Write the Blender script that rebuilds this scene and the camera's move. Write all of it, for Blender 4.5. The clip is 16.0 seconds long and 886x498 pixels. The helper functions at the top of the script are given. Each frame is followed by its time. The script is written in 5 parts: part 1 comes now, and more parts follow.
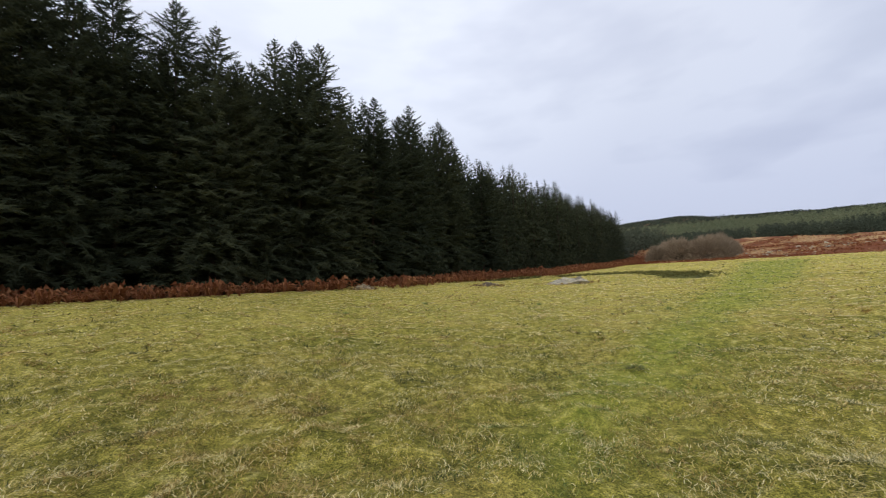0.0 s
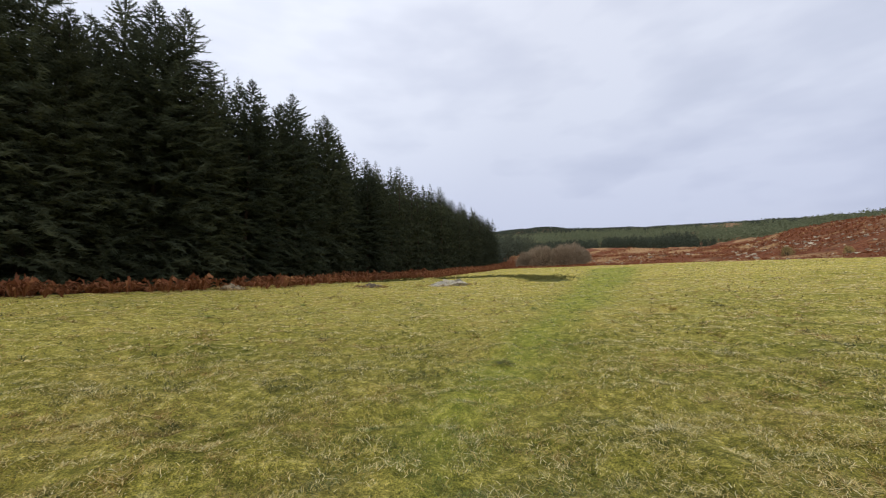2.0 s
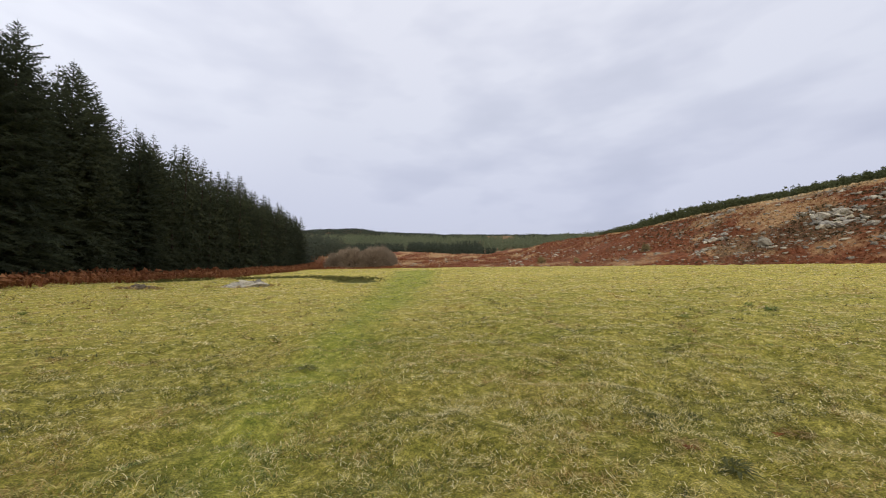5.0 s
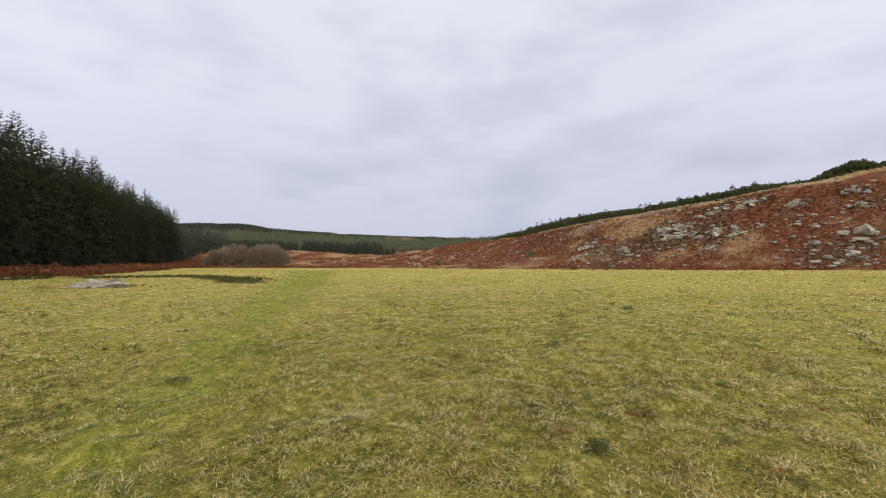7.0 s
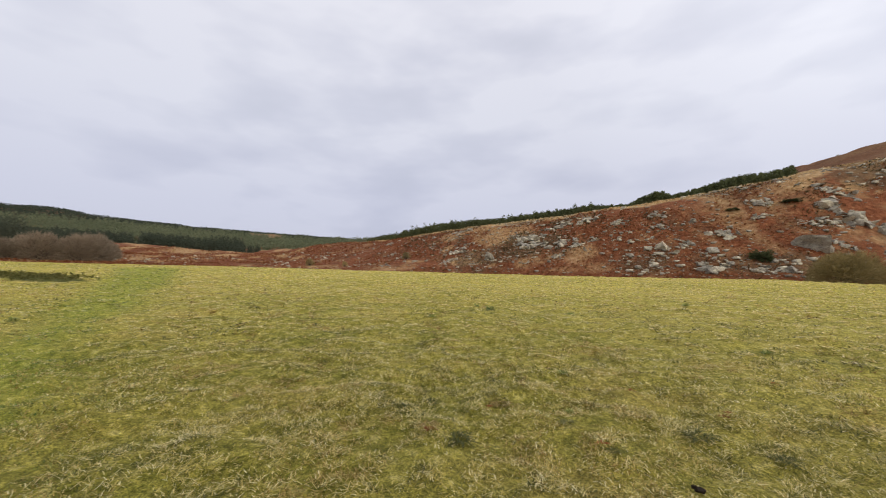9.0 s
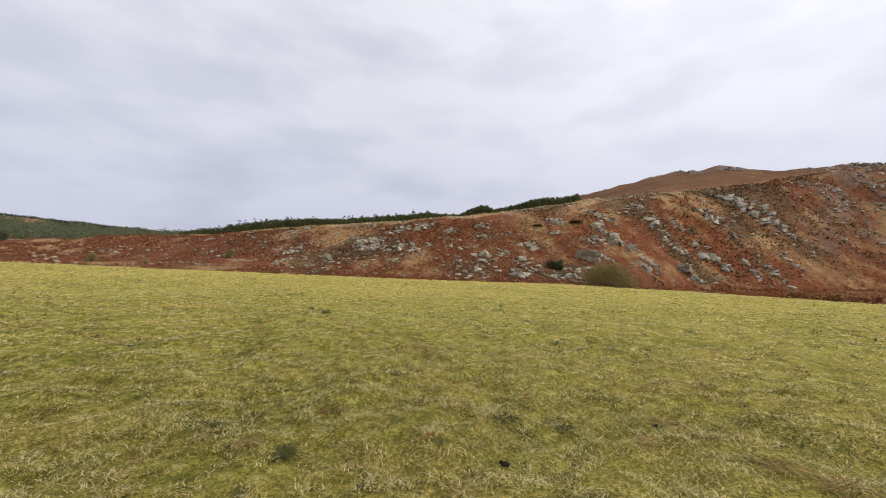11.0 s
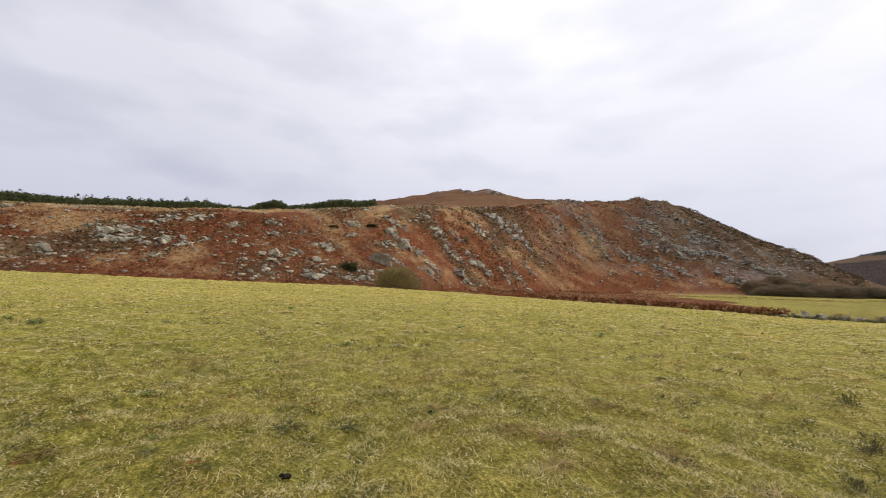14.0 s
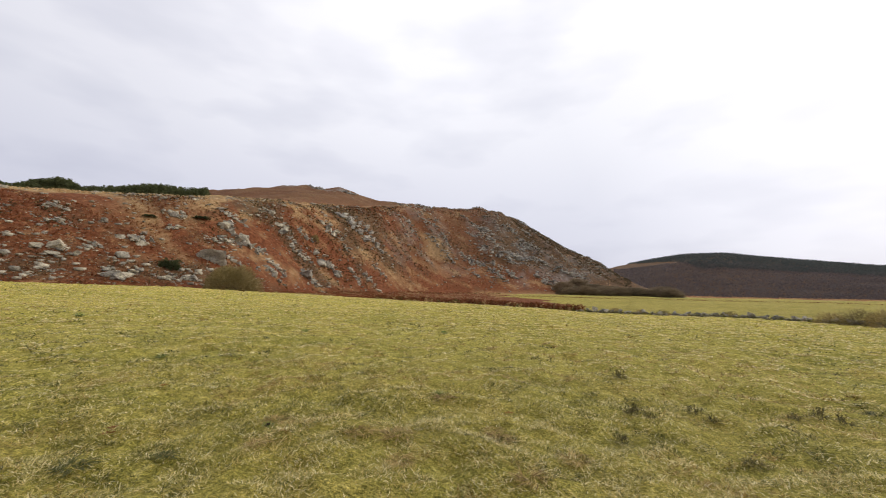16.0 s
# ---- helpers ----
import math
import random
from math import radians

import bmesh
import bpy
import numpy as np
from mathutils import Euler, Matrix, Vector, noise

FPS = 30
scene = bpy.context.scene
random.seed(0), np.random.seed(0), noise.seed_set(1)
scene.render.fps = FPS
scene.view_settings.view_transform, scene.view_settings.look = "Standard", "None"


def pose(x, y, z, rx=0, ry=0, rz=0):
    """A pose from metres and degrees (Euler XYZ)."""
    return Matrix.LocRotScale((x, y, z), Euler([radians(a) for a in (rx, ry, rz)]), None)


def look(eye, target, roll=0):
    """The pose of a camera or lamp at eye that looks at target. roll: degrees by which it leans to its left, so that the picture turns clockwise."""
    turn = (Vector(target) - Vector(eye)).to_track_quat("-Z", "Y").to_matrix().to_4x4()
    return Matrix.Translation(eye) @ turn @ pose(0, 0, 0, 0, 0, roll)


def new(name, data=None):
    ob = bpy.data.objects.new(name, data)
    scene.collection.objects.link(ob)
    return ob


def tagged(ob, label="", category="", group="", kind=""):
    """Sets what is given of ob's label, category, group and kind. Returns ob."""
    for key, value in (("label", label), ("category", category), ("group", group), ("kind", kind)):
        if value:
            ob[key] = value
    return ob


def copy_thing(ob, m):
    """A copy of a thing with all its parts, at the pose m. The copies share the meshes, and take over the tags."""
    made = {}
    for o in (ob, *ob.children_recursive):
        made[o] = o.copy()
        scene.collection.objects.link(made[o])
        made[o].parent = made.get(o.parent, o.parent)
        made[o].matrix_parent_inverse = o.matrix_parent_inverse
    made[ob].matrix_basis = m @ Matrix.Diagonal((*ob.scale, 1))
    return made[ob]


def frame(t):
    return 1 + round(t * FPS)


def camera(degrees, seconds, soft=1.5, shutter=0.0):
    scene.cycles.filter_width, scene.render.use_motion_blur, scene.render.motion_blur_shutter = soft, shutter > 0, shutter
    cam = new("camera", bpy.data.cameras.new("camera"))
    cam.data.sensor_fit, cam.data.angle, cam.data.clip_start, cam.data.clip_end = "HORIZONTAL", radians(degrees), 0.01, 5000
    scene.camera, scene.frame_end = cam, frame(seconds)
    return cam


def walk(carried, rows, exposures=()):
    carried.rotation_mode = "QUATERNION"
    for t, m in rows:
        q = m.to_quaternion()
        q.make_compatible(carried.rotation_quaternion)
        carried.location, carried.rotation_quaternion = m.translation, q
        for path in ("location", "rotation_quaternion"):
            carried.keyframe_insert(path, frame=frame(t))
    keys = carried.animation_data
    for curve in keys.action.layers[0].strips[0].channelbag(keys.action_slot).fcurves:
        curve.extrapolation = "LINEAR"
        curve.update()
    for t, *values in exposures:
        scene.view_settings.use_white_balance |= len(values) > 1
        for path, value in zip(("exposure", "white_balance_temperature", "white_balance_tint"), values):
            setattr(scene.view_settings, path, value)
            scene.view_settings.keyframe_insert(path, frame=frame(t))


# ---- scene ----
# The camera stands on a tripod in a sheep pasture and pans about 150 degrees to the right.
cam = camera(96.41, 16.0, soft=1.0, shutter=0.25)
PATH = [
    (0.0, 0, 0, 1.6, 94.93, 2.34, 0.2),
    (0.5, 0, 0, 1.6, 94.75, 2.26, -4.22),
    (1.0, 0, 0, 1.6, 94.68, 1.98, -8.28),
    (1.5, 0, 0, 1.6, 94.63, 1.83, -12.57),
    (2.0, 0, 0, 1.6, 94.53, 1.66, -16.48),
    (2.5, 0, 0, 1.6, 94.42, 1.55, -19.92),
    (3.0, 0, 0, 1.6, 94.28, 1.42, -24.54),
    (3.5, 0, 0, 1.6, 94.19, 1.3, -29.24),
    (4.0, 0, 0, 1.6, 94.15, 1.27, -34.07),
    (6.5, 0, 0, 1.6, 93.96, 0.73, -55.29),
    (7.0, 0, 0, 1.6, 94.0, 0.58, -58.19),
    (7.5, 0, 0, 1.6, 94.03, 0.41, -62.06),
    (8.0, 0, 0, 1.6, 94.09, 0.09, -66.92),
    (8.5, 0, 0, 1.6, 94.11, -0.1, -70.66),
    (9.0, 0, 0, 1.6, 94.23, -0.36, -76.22),
    (9.5, 0, 0, 1.6, 94.41, -0.53, -82.91),
    (12.0, 0, 0, 1.6, 95.01, -1.17, -108.29),
    (12.5, 0, 0, 1.6, 95.09, -1.17, -112.42),
    (13.0, 0, 0, 1.6, 95.24, -1.17, -115.7),
    (13.5, 0, 0, 1.6, 95.46, -1.3, -121.63),
    (14.0, 0, 0, 1.6, 95.64, -1.32, -128.35),
    (14.5, 0, 0, 1.6, 95.9, -1.42, -134.23),
    (15.0, 0, 0, 1.6, 95.94, -1.47, -139.07),
    (15.5, 0, 0, 1.6, 96.08, -1.32, -143.85),
    (16.0, 0, 0, 1.6, 96.23, -1.01, -149.7),
]
walk(cam, [(t, pose(*p)) for t, *p in PATH], [(0.0, -0.05, 6050, 8.5), (4.0, -0.05, 6250, 9.5), (8.0, -0.05, 6430, 10), (12.0, -0.05, 6520, 10), (16.0, -0.05, 6580, 10)])

# ---- world, sun ----
SUN_AZ, SUN_EL = radians(226.0), radians(26.0)      # clockwise from +y
world = bpy.data.worlds.new("overcast_sky")
scene.world = world
world.use_nodes = True


def node(tree, kind, links=(), **values):
    """A node with its properties and input values set; links: (input, socket)."""
    made = tree.nodes.new(kind)
    for key, value in values.items():
        if key == "operation":
            made.operation = value
        elif key == "layer_name":
            made.layer_name = value
        else:
            key = key[3:]
            made.inputs[int(key) if key.isdigit() else key.replace("_", " ")].default_value = value
    for key, socket in links:
        tree.links.new(socket, made.inputs[key])
    return made


def ramp(tree, fac, stops):
    made = tree.nodes.new("ShaderNodeValToRGB")
    made.color_ramp.elements[0].position, made.color_ramp.elements[1].position = stops[0][0], stops[-1][0]
    made.color_ramp.elements[0].color, made.color_ramp.elements[1].color = (*stops[0][1], 1), (*stops[-1][1], 1)
    for place, colour in stops[1:-1]:
        made.color_ramp.elements.new(place).color = (*colour, 1)
    tree.links.new(fac, made.inputs[0])
    return made.outputs[0]


def mixed(tree, fac, a, b, how="MIX"):
    made = tree.nodes.new("ShaderNodeMix")
    made.data_type, made.blend_type = "RGBA", how
    for index, value in ((0, fac), (6, a), (7, b)):
        if isinstance(value, (int, float)):
            made.inputs[index].default_value = value
        elif isinstance(value, tuple):
            made.inputs[index].default_value = (*value, 1)
        else:
            tree.links.new(value, made.inputs[index])
    return made.outputs[2]


wt = world.node_tree
wt.nodes.clear()
sky = node(wt, "ShaderNodeTexSky")
sky.sky_type, sky.sun_disc, sky.sun_elevation, sky.sun_rotation, sky.dust_density = "NISHITA", False, SUN_EL, SUN_AZ, 2.0
clear = mixed(wt, 1.0, sky.outputs[0], (0.10, 0.10, 0.10), "MULTIPLY")
place = node(wt, "ShaderNodeTexCoord")
spread = node(wt, "ShaderNodeMapping", [("Vector", place.outputs["Generated"])], in_Scale=(1.0, 1.0, 2.8))
billow = node(wt, "ShaderNodeTexNoise", [("Vector", spread.outputs[0])], in_Scale=1.15, in_Detail=4.0, in_Roughness=0.45, in_Distortion=0.1)
veil = node(wt, "ShaderNodeTexNoise", [("Vector", spread.outputs[0])], in_Scale=4.5, in_Detail=3.0, in_Roughness=0.5)
both = node(wt, "ShaderNodeMath", [(0, billow.outputs[0]), (1, veil.outputs[0])], operation="MULTIPLY_ADD", in_1=0.2)
wt.links.new(veil.outputs[0], both.inputs[0])
both.inputs[1].default_value = 0.14
wt.links.new(billow.outputs[0], both.inputs[2])
cloud = ramp(wt, both.outputs[0], [(0.32, (0.595, 0.615, 0.715)), (0.56, (0.67, 0.685, 0.79)), (0.80, (0.775, 0.785, 0.875))])
# the cloud is thinner towards the hidden sun
toward = node(wt, "ShaderNodeVectorMath", [(0, place.outputs["Generated"])], operation="DOT_PRODUCT",
              in_1=(math.sin(SUN_AZ) * math.cos(SUN_EL), math.cos(SUN_AZ) * math.cos(SUN_EL), math.sin(SUN_EL)))
glow = ramp(wt, toward.outputs["Value"], [(0.10, (0.0, 0.0, 0.0)), (0.60, (0.15, 0.15, 0.14)), (1.0, (0.50, 0.48, 0.43))])
rise = node(wt, "ShaderNodeSeparateXYZ", [(0, place.outputs["Generated"])])
zenith = ramp(wt, rise.outputs[2], [(0.0, (0.76, 0.765, 0.845)), (0.16, (0.86, 0.865, 0.92)), (0.36, (1.02, 1.02, 1.02)), (0.7, (1.18, 1.16, 1.12))])
bright = mixed(wt, 1.0, mixed(wt, 1.0, cloud, zenith, "MULTIPLY"), glow, "ADD")
# two thinner stretches of cloud, over the plantation and over the crags
for az, el, gain in ((-14, 34, 0.17), (134, 36, 0.20)):
    lit = node(wt, "ShaderNodeVectorMath", [(0, place.outputs["Generated"])], operation="DOT_PRODUCT",
               in_1=(math.sin(radians(az)) * math.cos(radians(el)), math.cos(radians(az)) * math.cos(radians(el)), math.sin(radians(el))))
    bright = mixed(wt, 1.0, bright, ramp(wt, lit.outputs["Value"], [(0.78, (0.0, 0.0, 0.0)), (0.92, (0.4 * gain, 0.4 * gain, 0.4 * gain)), (1.0, (gain, gain, 0.97 * gain))]), "ADD")
heaven = mixed(wt, 0.93, clear, bright)
back = node(wt, "ShaderNodeBackground", [("Color", heaven)], in_Strength=1.0)
node(wt, "ShaderNodeOutputWorld", [("Surface", back.outputs[0])])

sun = new("sun", bpy.data.lights.new("sun", "SUN"))
sun.data.energy, sun.data.angle, sun.data.color = 1.5, radians(30), (1.0, 0.93, 0.82)
sun.matrix_world = look((0, 0, 0), (-math.sin(SUN_AZ) * math.cos(SUN_EL), -math.cos(SUN_AZ) * math.cos(SUN_EL), -math.sin(SUN_EL)))

# ---- materials ----


def material(name, roughness=0.9, specular=0.2):
    made = bpy.data.materials.new(name)
    made.use_nodes = True
    tree = made.node_tree
    shader = tree.nodes["Principled BSDF"]
    shader.inputs["Roughness"].default_value = roughness
    shader.inputs["Specular IOR Level"].default_value = specular
    return made, tree, shader


def noise_at(tree, scale, detail=4.0, rough=0.55, stretch=(1, 1, 1), own=False):
    where = node(tree, "ShaderNodeTexCoord") if own else node(tree, "ShaderNodeNewGeometry")
    vector = where.outputs["Object" if own else "Position"]
    m = node(tree, "ShaderNodeMapping", [("Vector", vector)], in_Scale=stretch)
    return node(tree, "ShaderNodeTexNoise", [("Vector", m.outputs[0])], in_Scale=scale, in_Detail=detail, in_Roughness=rough).outputs[0]


def bumped(tree, shader, height, strength, distance):
    b = node(tree, "ShaderNodeBump", [("Height", height)], in_Strength=strength, in_Distance=distance)
    tree.links.new(b.outputs[0], shader.inputs["Normal"])


def thin(made, tree, shader, colour, share):
    """Leaves let some of the light through."""
    glow = node(tree, "ShaderNodeBsdfTranslucent", [("Color", colour)])
    both = node(tree, "ShaderNodeMixShader", [(1, shader.outputs[0]), (2, glow.outputs[0])], in_0=share)
    tree.links.new(both.outputs[0], tree.nodes["Material Output"].inputs["Surface"])


def ground_material():
    made, tree, shader = material("ground", 0.95, 0.1)
    zone = node(tree, "ShaderNodeVertexColor", layer_name="zone")
    parts = node(tree, "ShaderNodeSeparateColor", [("Color", zone.outputs[0])])
    more = node(tree, "ShaderNodeVertexColor", layer_name="turf")
    turf = node(tree, "ShaderNodeSeparateColor", [("Color", more.outputs[0])])
    fine, clump, patch, wide = noise_at(tree, 28.0, 3), noise_at(tree, 6.5, 5, 0.6), noise_at(tree, 0.5, 5, 0.6), noise_at(tree, 0.05, 3)
    # pasture: tired winter grass, straw and moss
    blade = noise_at(tree, 95.0, 3, 0.6)
    grass = ramp(tree, clump, [(0.36, (0.060, 0.064, 0.015)), (0.46, (0.235, 0.218, 0.046)), (0.56, (0.50, 0.43, 0.115)), (0.66, (0.84, 0.72, 0.34))])
    moss = ramp(tree, patch, [(0.32, (0.195, 0.205, 0.036)), (0.52, (0.40, 0.355, 0.080)), (0.70, (0.52, 0.40, 0.13))])
    pasture = mixed(tree, 0.55, grass, moss)
    pasture = mixed(tree, ramp(tree, wide, [(0.42, (0, 0, 0)), (0.62, (0.35, 0.35, 0.35))]), pasture, (0.56, 0.475, 0.145))
    speck = ramp(tree, fine, [(0.34, (0.42, 0.44, 0.36)), (0.55, (1.0, 1.0, 1.0)), (0.72, (1.40, 1.36, 1.30))])
    pasture = mixed(tree, 0.8, pasture, speck, "MULTIPLY")
    # dim near the tripod, bright far off: this light is painted into the turf
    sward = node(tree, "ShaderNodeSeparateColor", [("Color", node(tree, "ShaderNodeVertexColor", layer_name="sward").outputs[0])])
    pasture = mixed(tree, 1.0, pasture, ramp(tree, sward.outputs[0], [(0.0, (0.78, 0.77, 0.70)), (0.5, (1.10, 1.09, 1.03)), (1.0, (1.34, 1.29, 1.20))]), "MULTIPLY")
    pasture = mixed(tree, turf.outputs[0], pasture, ramp(tree, clump, [(0.35, (0.16, 0.215, 0.026)), (0.65, (0.36, 0.385, 0.060))]))
    pasture = mixed(tree, 0.9, pasture, ramp(tree, blade, [(0.36, (0.30, 0.34, 0.28)), (0.50, (0.95, 0.97, 0.92)), (0.66, (1.75, 1.65, 1.45))]), "MULTIPLY")
    pasture = mixed(tree, turf.outputs[1], pasture, ramp(tree, clump, [(0.35, (0.035, 0.045, 0.012)), (0.65, (0.10, 0.105, 0.03))]))
    # bracken, moor grass, heath
    rust = ramp(tree, noise_at(tree, 1.3, 6, 0.7), [(0.30, (0.075, 0.028, 0.012)), (0.47, (0.155, 0.052, 0.022)), (0.60, (0.23, 0.084, 0.036)), (0.74, (0.36, 0.20, 0.085))])
    pale = ramp(tree, noise_at(tree, 1.0, 6, 0.7), [(0.30, (0.17, 0.095, 0.038)), (0.50, (0.42, 0.27, 0.125)), (0.70, (0.64, 0.48, 0.27))])
    heath = ramp(tree, noise_at(tree, 0.8, 6, 0.7), [(0.30, (0.042, 0.030, 0.016)), (0.50, (0.110, 0.064, 0.033)), (0.64, (0.175, 0.098, 0.047)), (0.76, (0.26, 0.17, 0.085))])
    patchy = ramp(tree, noise_at(tree, 0.10, 6, 0.68), [(0.53, (0, 0, 0)), (0.66, (0.55, 0.55, 0.55))])
    dirty = ramp(tree, noise_at(tree, 0.13, 6, 0.68, (1.0, 1.0, 0.6)), [(0.52, (0, 0, 0)), (0.66, (0.6, 0.6, 0.6))])
    moor = mixed(tree, patchy, rust, pale)
    moor = mixed(tree, dirty, moor, heath)
    moor = mixed(tree, parts.outputs[1], moor, pale)
    moor = mixed(tree, parts.outputs[2], moor, heath)
    bare = ramp(tree, noise_at(tree, 0.5, 6, 0.7, (1.0, 1.0, 0.5)), [(0.30, (0.09, 0.075, 0.064)), (0.48, (0.21, 0.185, 0.165)), (0.70, (0.42, 0.39, 0.35))])
    moor = mixed(tree, turf.outputs[2], moor, bare)
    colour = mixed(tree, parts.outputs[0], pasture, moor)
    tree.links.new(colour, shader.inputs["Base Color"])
    rough = node(tree, "ShaderNodeMath", [(0, clump), (1, fine)], operation="ADD")
    bumped(tree, shader, rough.outputs[0], 0.8, 0.11)
    return made


def foliage(name, dark, mid, light, scale=1.2, roughness=0.75, grain=1.0):
    """Leaves, needles, fronds: shade by clump, island and thing."""
    made, tree, shader = material(name, roughness, 0.15)
    n = noise_at(tree, scale, 3)
    island = node(tree, "ShaderNodeNewGeometry").outputs["Random Per Island"]
    one = node(tree, "ShaderNodeObjectInfo").outputs["Random"]
    f = node(tree, "ShaderNodeMath", [(0, island), (2, n)], operation="MULTIPLY_ADD", in_1=grain)
    g = node(tree, "ShaderNodeMath", [(0, f.outputs[0])], operation="MULTIPLY", in_1=1.0 / (1.0 + grain))
    colour = ramp(tree, g.outputs[0], [(0.12, dark), (0.45, mid), (0.9, light)])
    tone = ramp(tree, one, [(0.0, (0.75, 0.78, 0.75)), (1.0, (1.25, 1.2, 1.1))])
    colour = mixed(tree, 1.0, colour, tone, "MULTIPLY")
    tree.links.new(colour, shader.inputs["Base Color"])
    thin(made, tree, shader, colour, 0.4)
    return made


def blade_material(name, dark, mid, light, straw):
    """Grass blades: green and straw mingled blade by blade, and in patches."""
    made, tree, shader = material(name, 0.45, 0.32)
    near, wide = noise_at(tree, 8.0, 4, 0.6), noise_at(tree, 0.9, 5, 0.6)
    island = node(tree, "ShaderNodeNewGeometry").outputs["Random Per Island"]
    f = node(tree, "ShaderNodeMath", [(0, near), (2, node(tree, "ShaderNodeMath", [(0, island)], operation="MULTIPLY", in_1=1.9).outputs[0])], operation="MULTIPLY_ADD", in_1=1.7)
    g = node(tree, "ShaderNodeMath", [(0, wide), (2, f.outputs[0])], operation="MULTIPLY_ADD", in_1=1.0)
    h = node(tree, "ShaderNodeMath", [(0, g.outputs[0])], operation="MULTIPLY", in_1=0.215)
    colour = ramp(tree, h.outputs[0], [(0.40, dark), (0.48, mid), (0.56, light), (0.66, straw)])
    tree.links.new(colour, shader.inputs["Base Color"])
    thin(made, tree, shader, colour, 0.45)
    return made


def stone_material(name, tint=(1, 1, 1)):
    made, tree, shader = material(name, 0.9, 0.2)
    a, b, c = noise_at(tree, 0.9, 6, 0.65), noise_at(tree, 7.0, 5, 0.7), noise_at(tree, 0.45, 4)
    base = ramp(tree, a, [(0.30, (0.22, 0.21, 0.20)), (0.46, (0.39, 0.375, 0.35)), (0.62, (0.52, 0.50, 0.46)), (0.76, (0.64, 0.61, 0.54))])
    base = mixed(tree, 0.7, base, ramp(tree, b, [(0.38, (0.16, 0.16, 0.16)), (0.50, (0.95, 0.95, 0.93)), (0.64, (1.3, 1.3, 1.25))]), "MULTIPLY")
    lichen = ramp(tree, b, [(0.52, (0, 0, 0)), (0.60, (0.6, 0.6, 0.6))])
    base = mixed(tree, lichen, base, (0.36, 0.36, 0.27))
    up = node(tree, "ShaderNodeSeparateXYZ", [(0, node(tree, "ShaderNodeNewGeometry").outputs["Normal"])])
    mossy = node(tree, "ShaderNodeMath", [(0, up.outputs[2]), (1, c)], operation="MULTIPLY")
    base = mixed(tree, ramp(tree, mossy.outputs[0], [(0.46, (0, 0, 0)), (0.60, (0.55, 0.55, 0.55))]), base, (0.17, 0.155, 0.06))
    one = node(tree, "ShaderNodeObjectInfo").outputs["Random"]
    tone = ramp(tree, one, [(0.0, (0.62, 0.62, 0.66)), (1.0, (1.18, 1.15, 1.1))])
    island = node(tree, "ShaderNodeNewGeometry").outputs["Random Per Island"]
    shade = ramp(tree, island, [(0.0, (0.58, 0.57, 0.55)), (0.6, (0.92, 0.92, 0.90)), (1.0, (1.12, 1.1, 1.05))])
    base = mixed(tree, 1.0, base, shade, "MULTIPLY")
    base = mixed(tree, 1.0, mixed(tree, 1.0, base, tone, "MULTIPLY"), tint, "MULTIPLY")
    tree.links.new(base, shader.inputs["Base Color"])
    bumped(tree, shader, b, 0.8, 0.08)
    return made


def bark_material(name, dark, light):
    made, tree, shader = material(name, 0.95, 0.1)
    n = noise_at(tree, 6.0, 4, 0.6, (1, 1, 0.2))
    tree.links.new(ramp(tree, n, [(0.3, dark), (0.7, light)]), shader.inputs["Base Color"])
    bumped(tree, shader, n, 0.6, 0.03)
    return made


GROUND = ground_material()
NEEDLES = foliage("spruce_needles", (0.032, 0.039, 0.025), (0.054, 0.064, 0.037), (0.094, 0.106, 0.054), 0.45, 0.8, 0.3)
FAR_NEEDLES = foliage("far_spruce_needles", (0.036, 0.046, 0.036), (0.055, 0.068, 0.050), (0.085, 0.098, 0.068), 0.012, 0.9, 0.15)
# needles of the far hill, with the blue of distance haze in their colour
HAZY_FIRS = foliage("hazy_blue_firs", (0.040, 0.050, 0.054), (0.058, 0.070, 0.073), (0.082, 0.094, 0.094), 0.012, 0.9, 0.1)
BRACKEN = foliage("dead_bracken", (0.095, 0.033, 0.016), (0.215, 0.072, 0.030), (0.39, 0.165, 0.072), 0.8)
STRAW = foliage("moor_grass", (0.27, 0.155, 0.065), (0.48, 0.31, 0.145), (0.66, 0.49, 0.27), 0.5)
# brighter copy of the moor grass, with the brow's sky light in its colour
SKYLIT_STRAW = foliage("skylit_moor_grass", (0.44, 0.31, 0.155), (0.62, 0.47, 0.265), (0.78, 0.64, 0.42), 0.5)
PALE_BRACKEN = foliage("bleached_bracken", (0.165, 0.058, 0.027), (0.31, 0.114, 0.051), (0.48, 0.225, 0.108), 0.8)
BLADES = blade_material("grass_blades", (0.074, 0.084, 0.017), (0.285, 0.272, 0.062), (0.575, 0.50, 0.155), (0.88, 0.77, 0.43))
LUSH_BLADES = blade_material("lush_grass_blades", (0.070, 0.125, 0.020), (0.185, 0.255, 0.044), (0.33, 0.38, 0.085), (0.55, 0.52, 0.20))
DARK_BLADES = blade_material("mossy_grass_blades", (0.036, 0.046, 0.011), (0.085, 0.094, 0.022), (0.17, 0.165, 0.042), (0.36, 0.32, 0.11))
BROWN_BLADES = blade_material("withered_grass_blades", (0.19, 0.115, 0.028), (0.36, 0.235, 0.062), (0.52, 0.36, 0.12), (0.68, 0.51, 0.21))
STRAW_BLADES = blade_material("bleached_grass_blades", (0.62, 0.49, 0.165), (0.74, 0.61, 0.245), (0.85, 0.73, 0.36), (0.93, 0.84, 0.52))
DARK_WEEDS = foliage("withered_weed_stems", (0.045, 0.045, 0.020), (0.095, 0.085, 0.038), (0.17, 0.14, 0.065), 2.0)
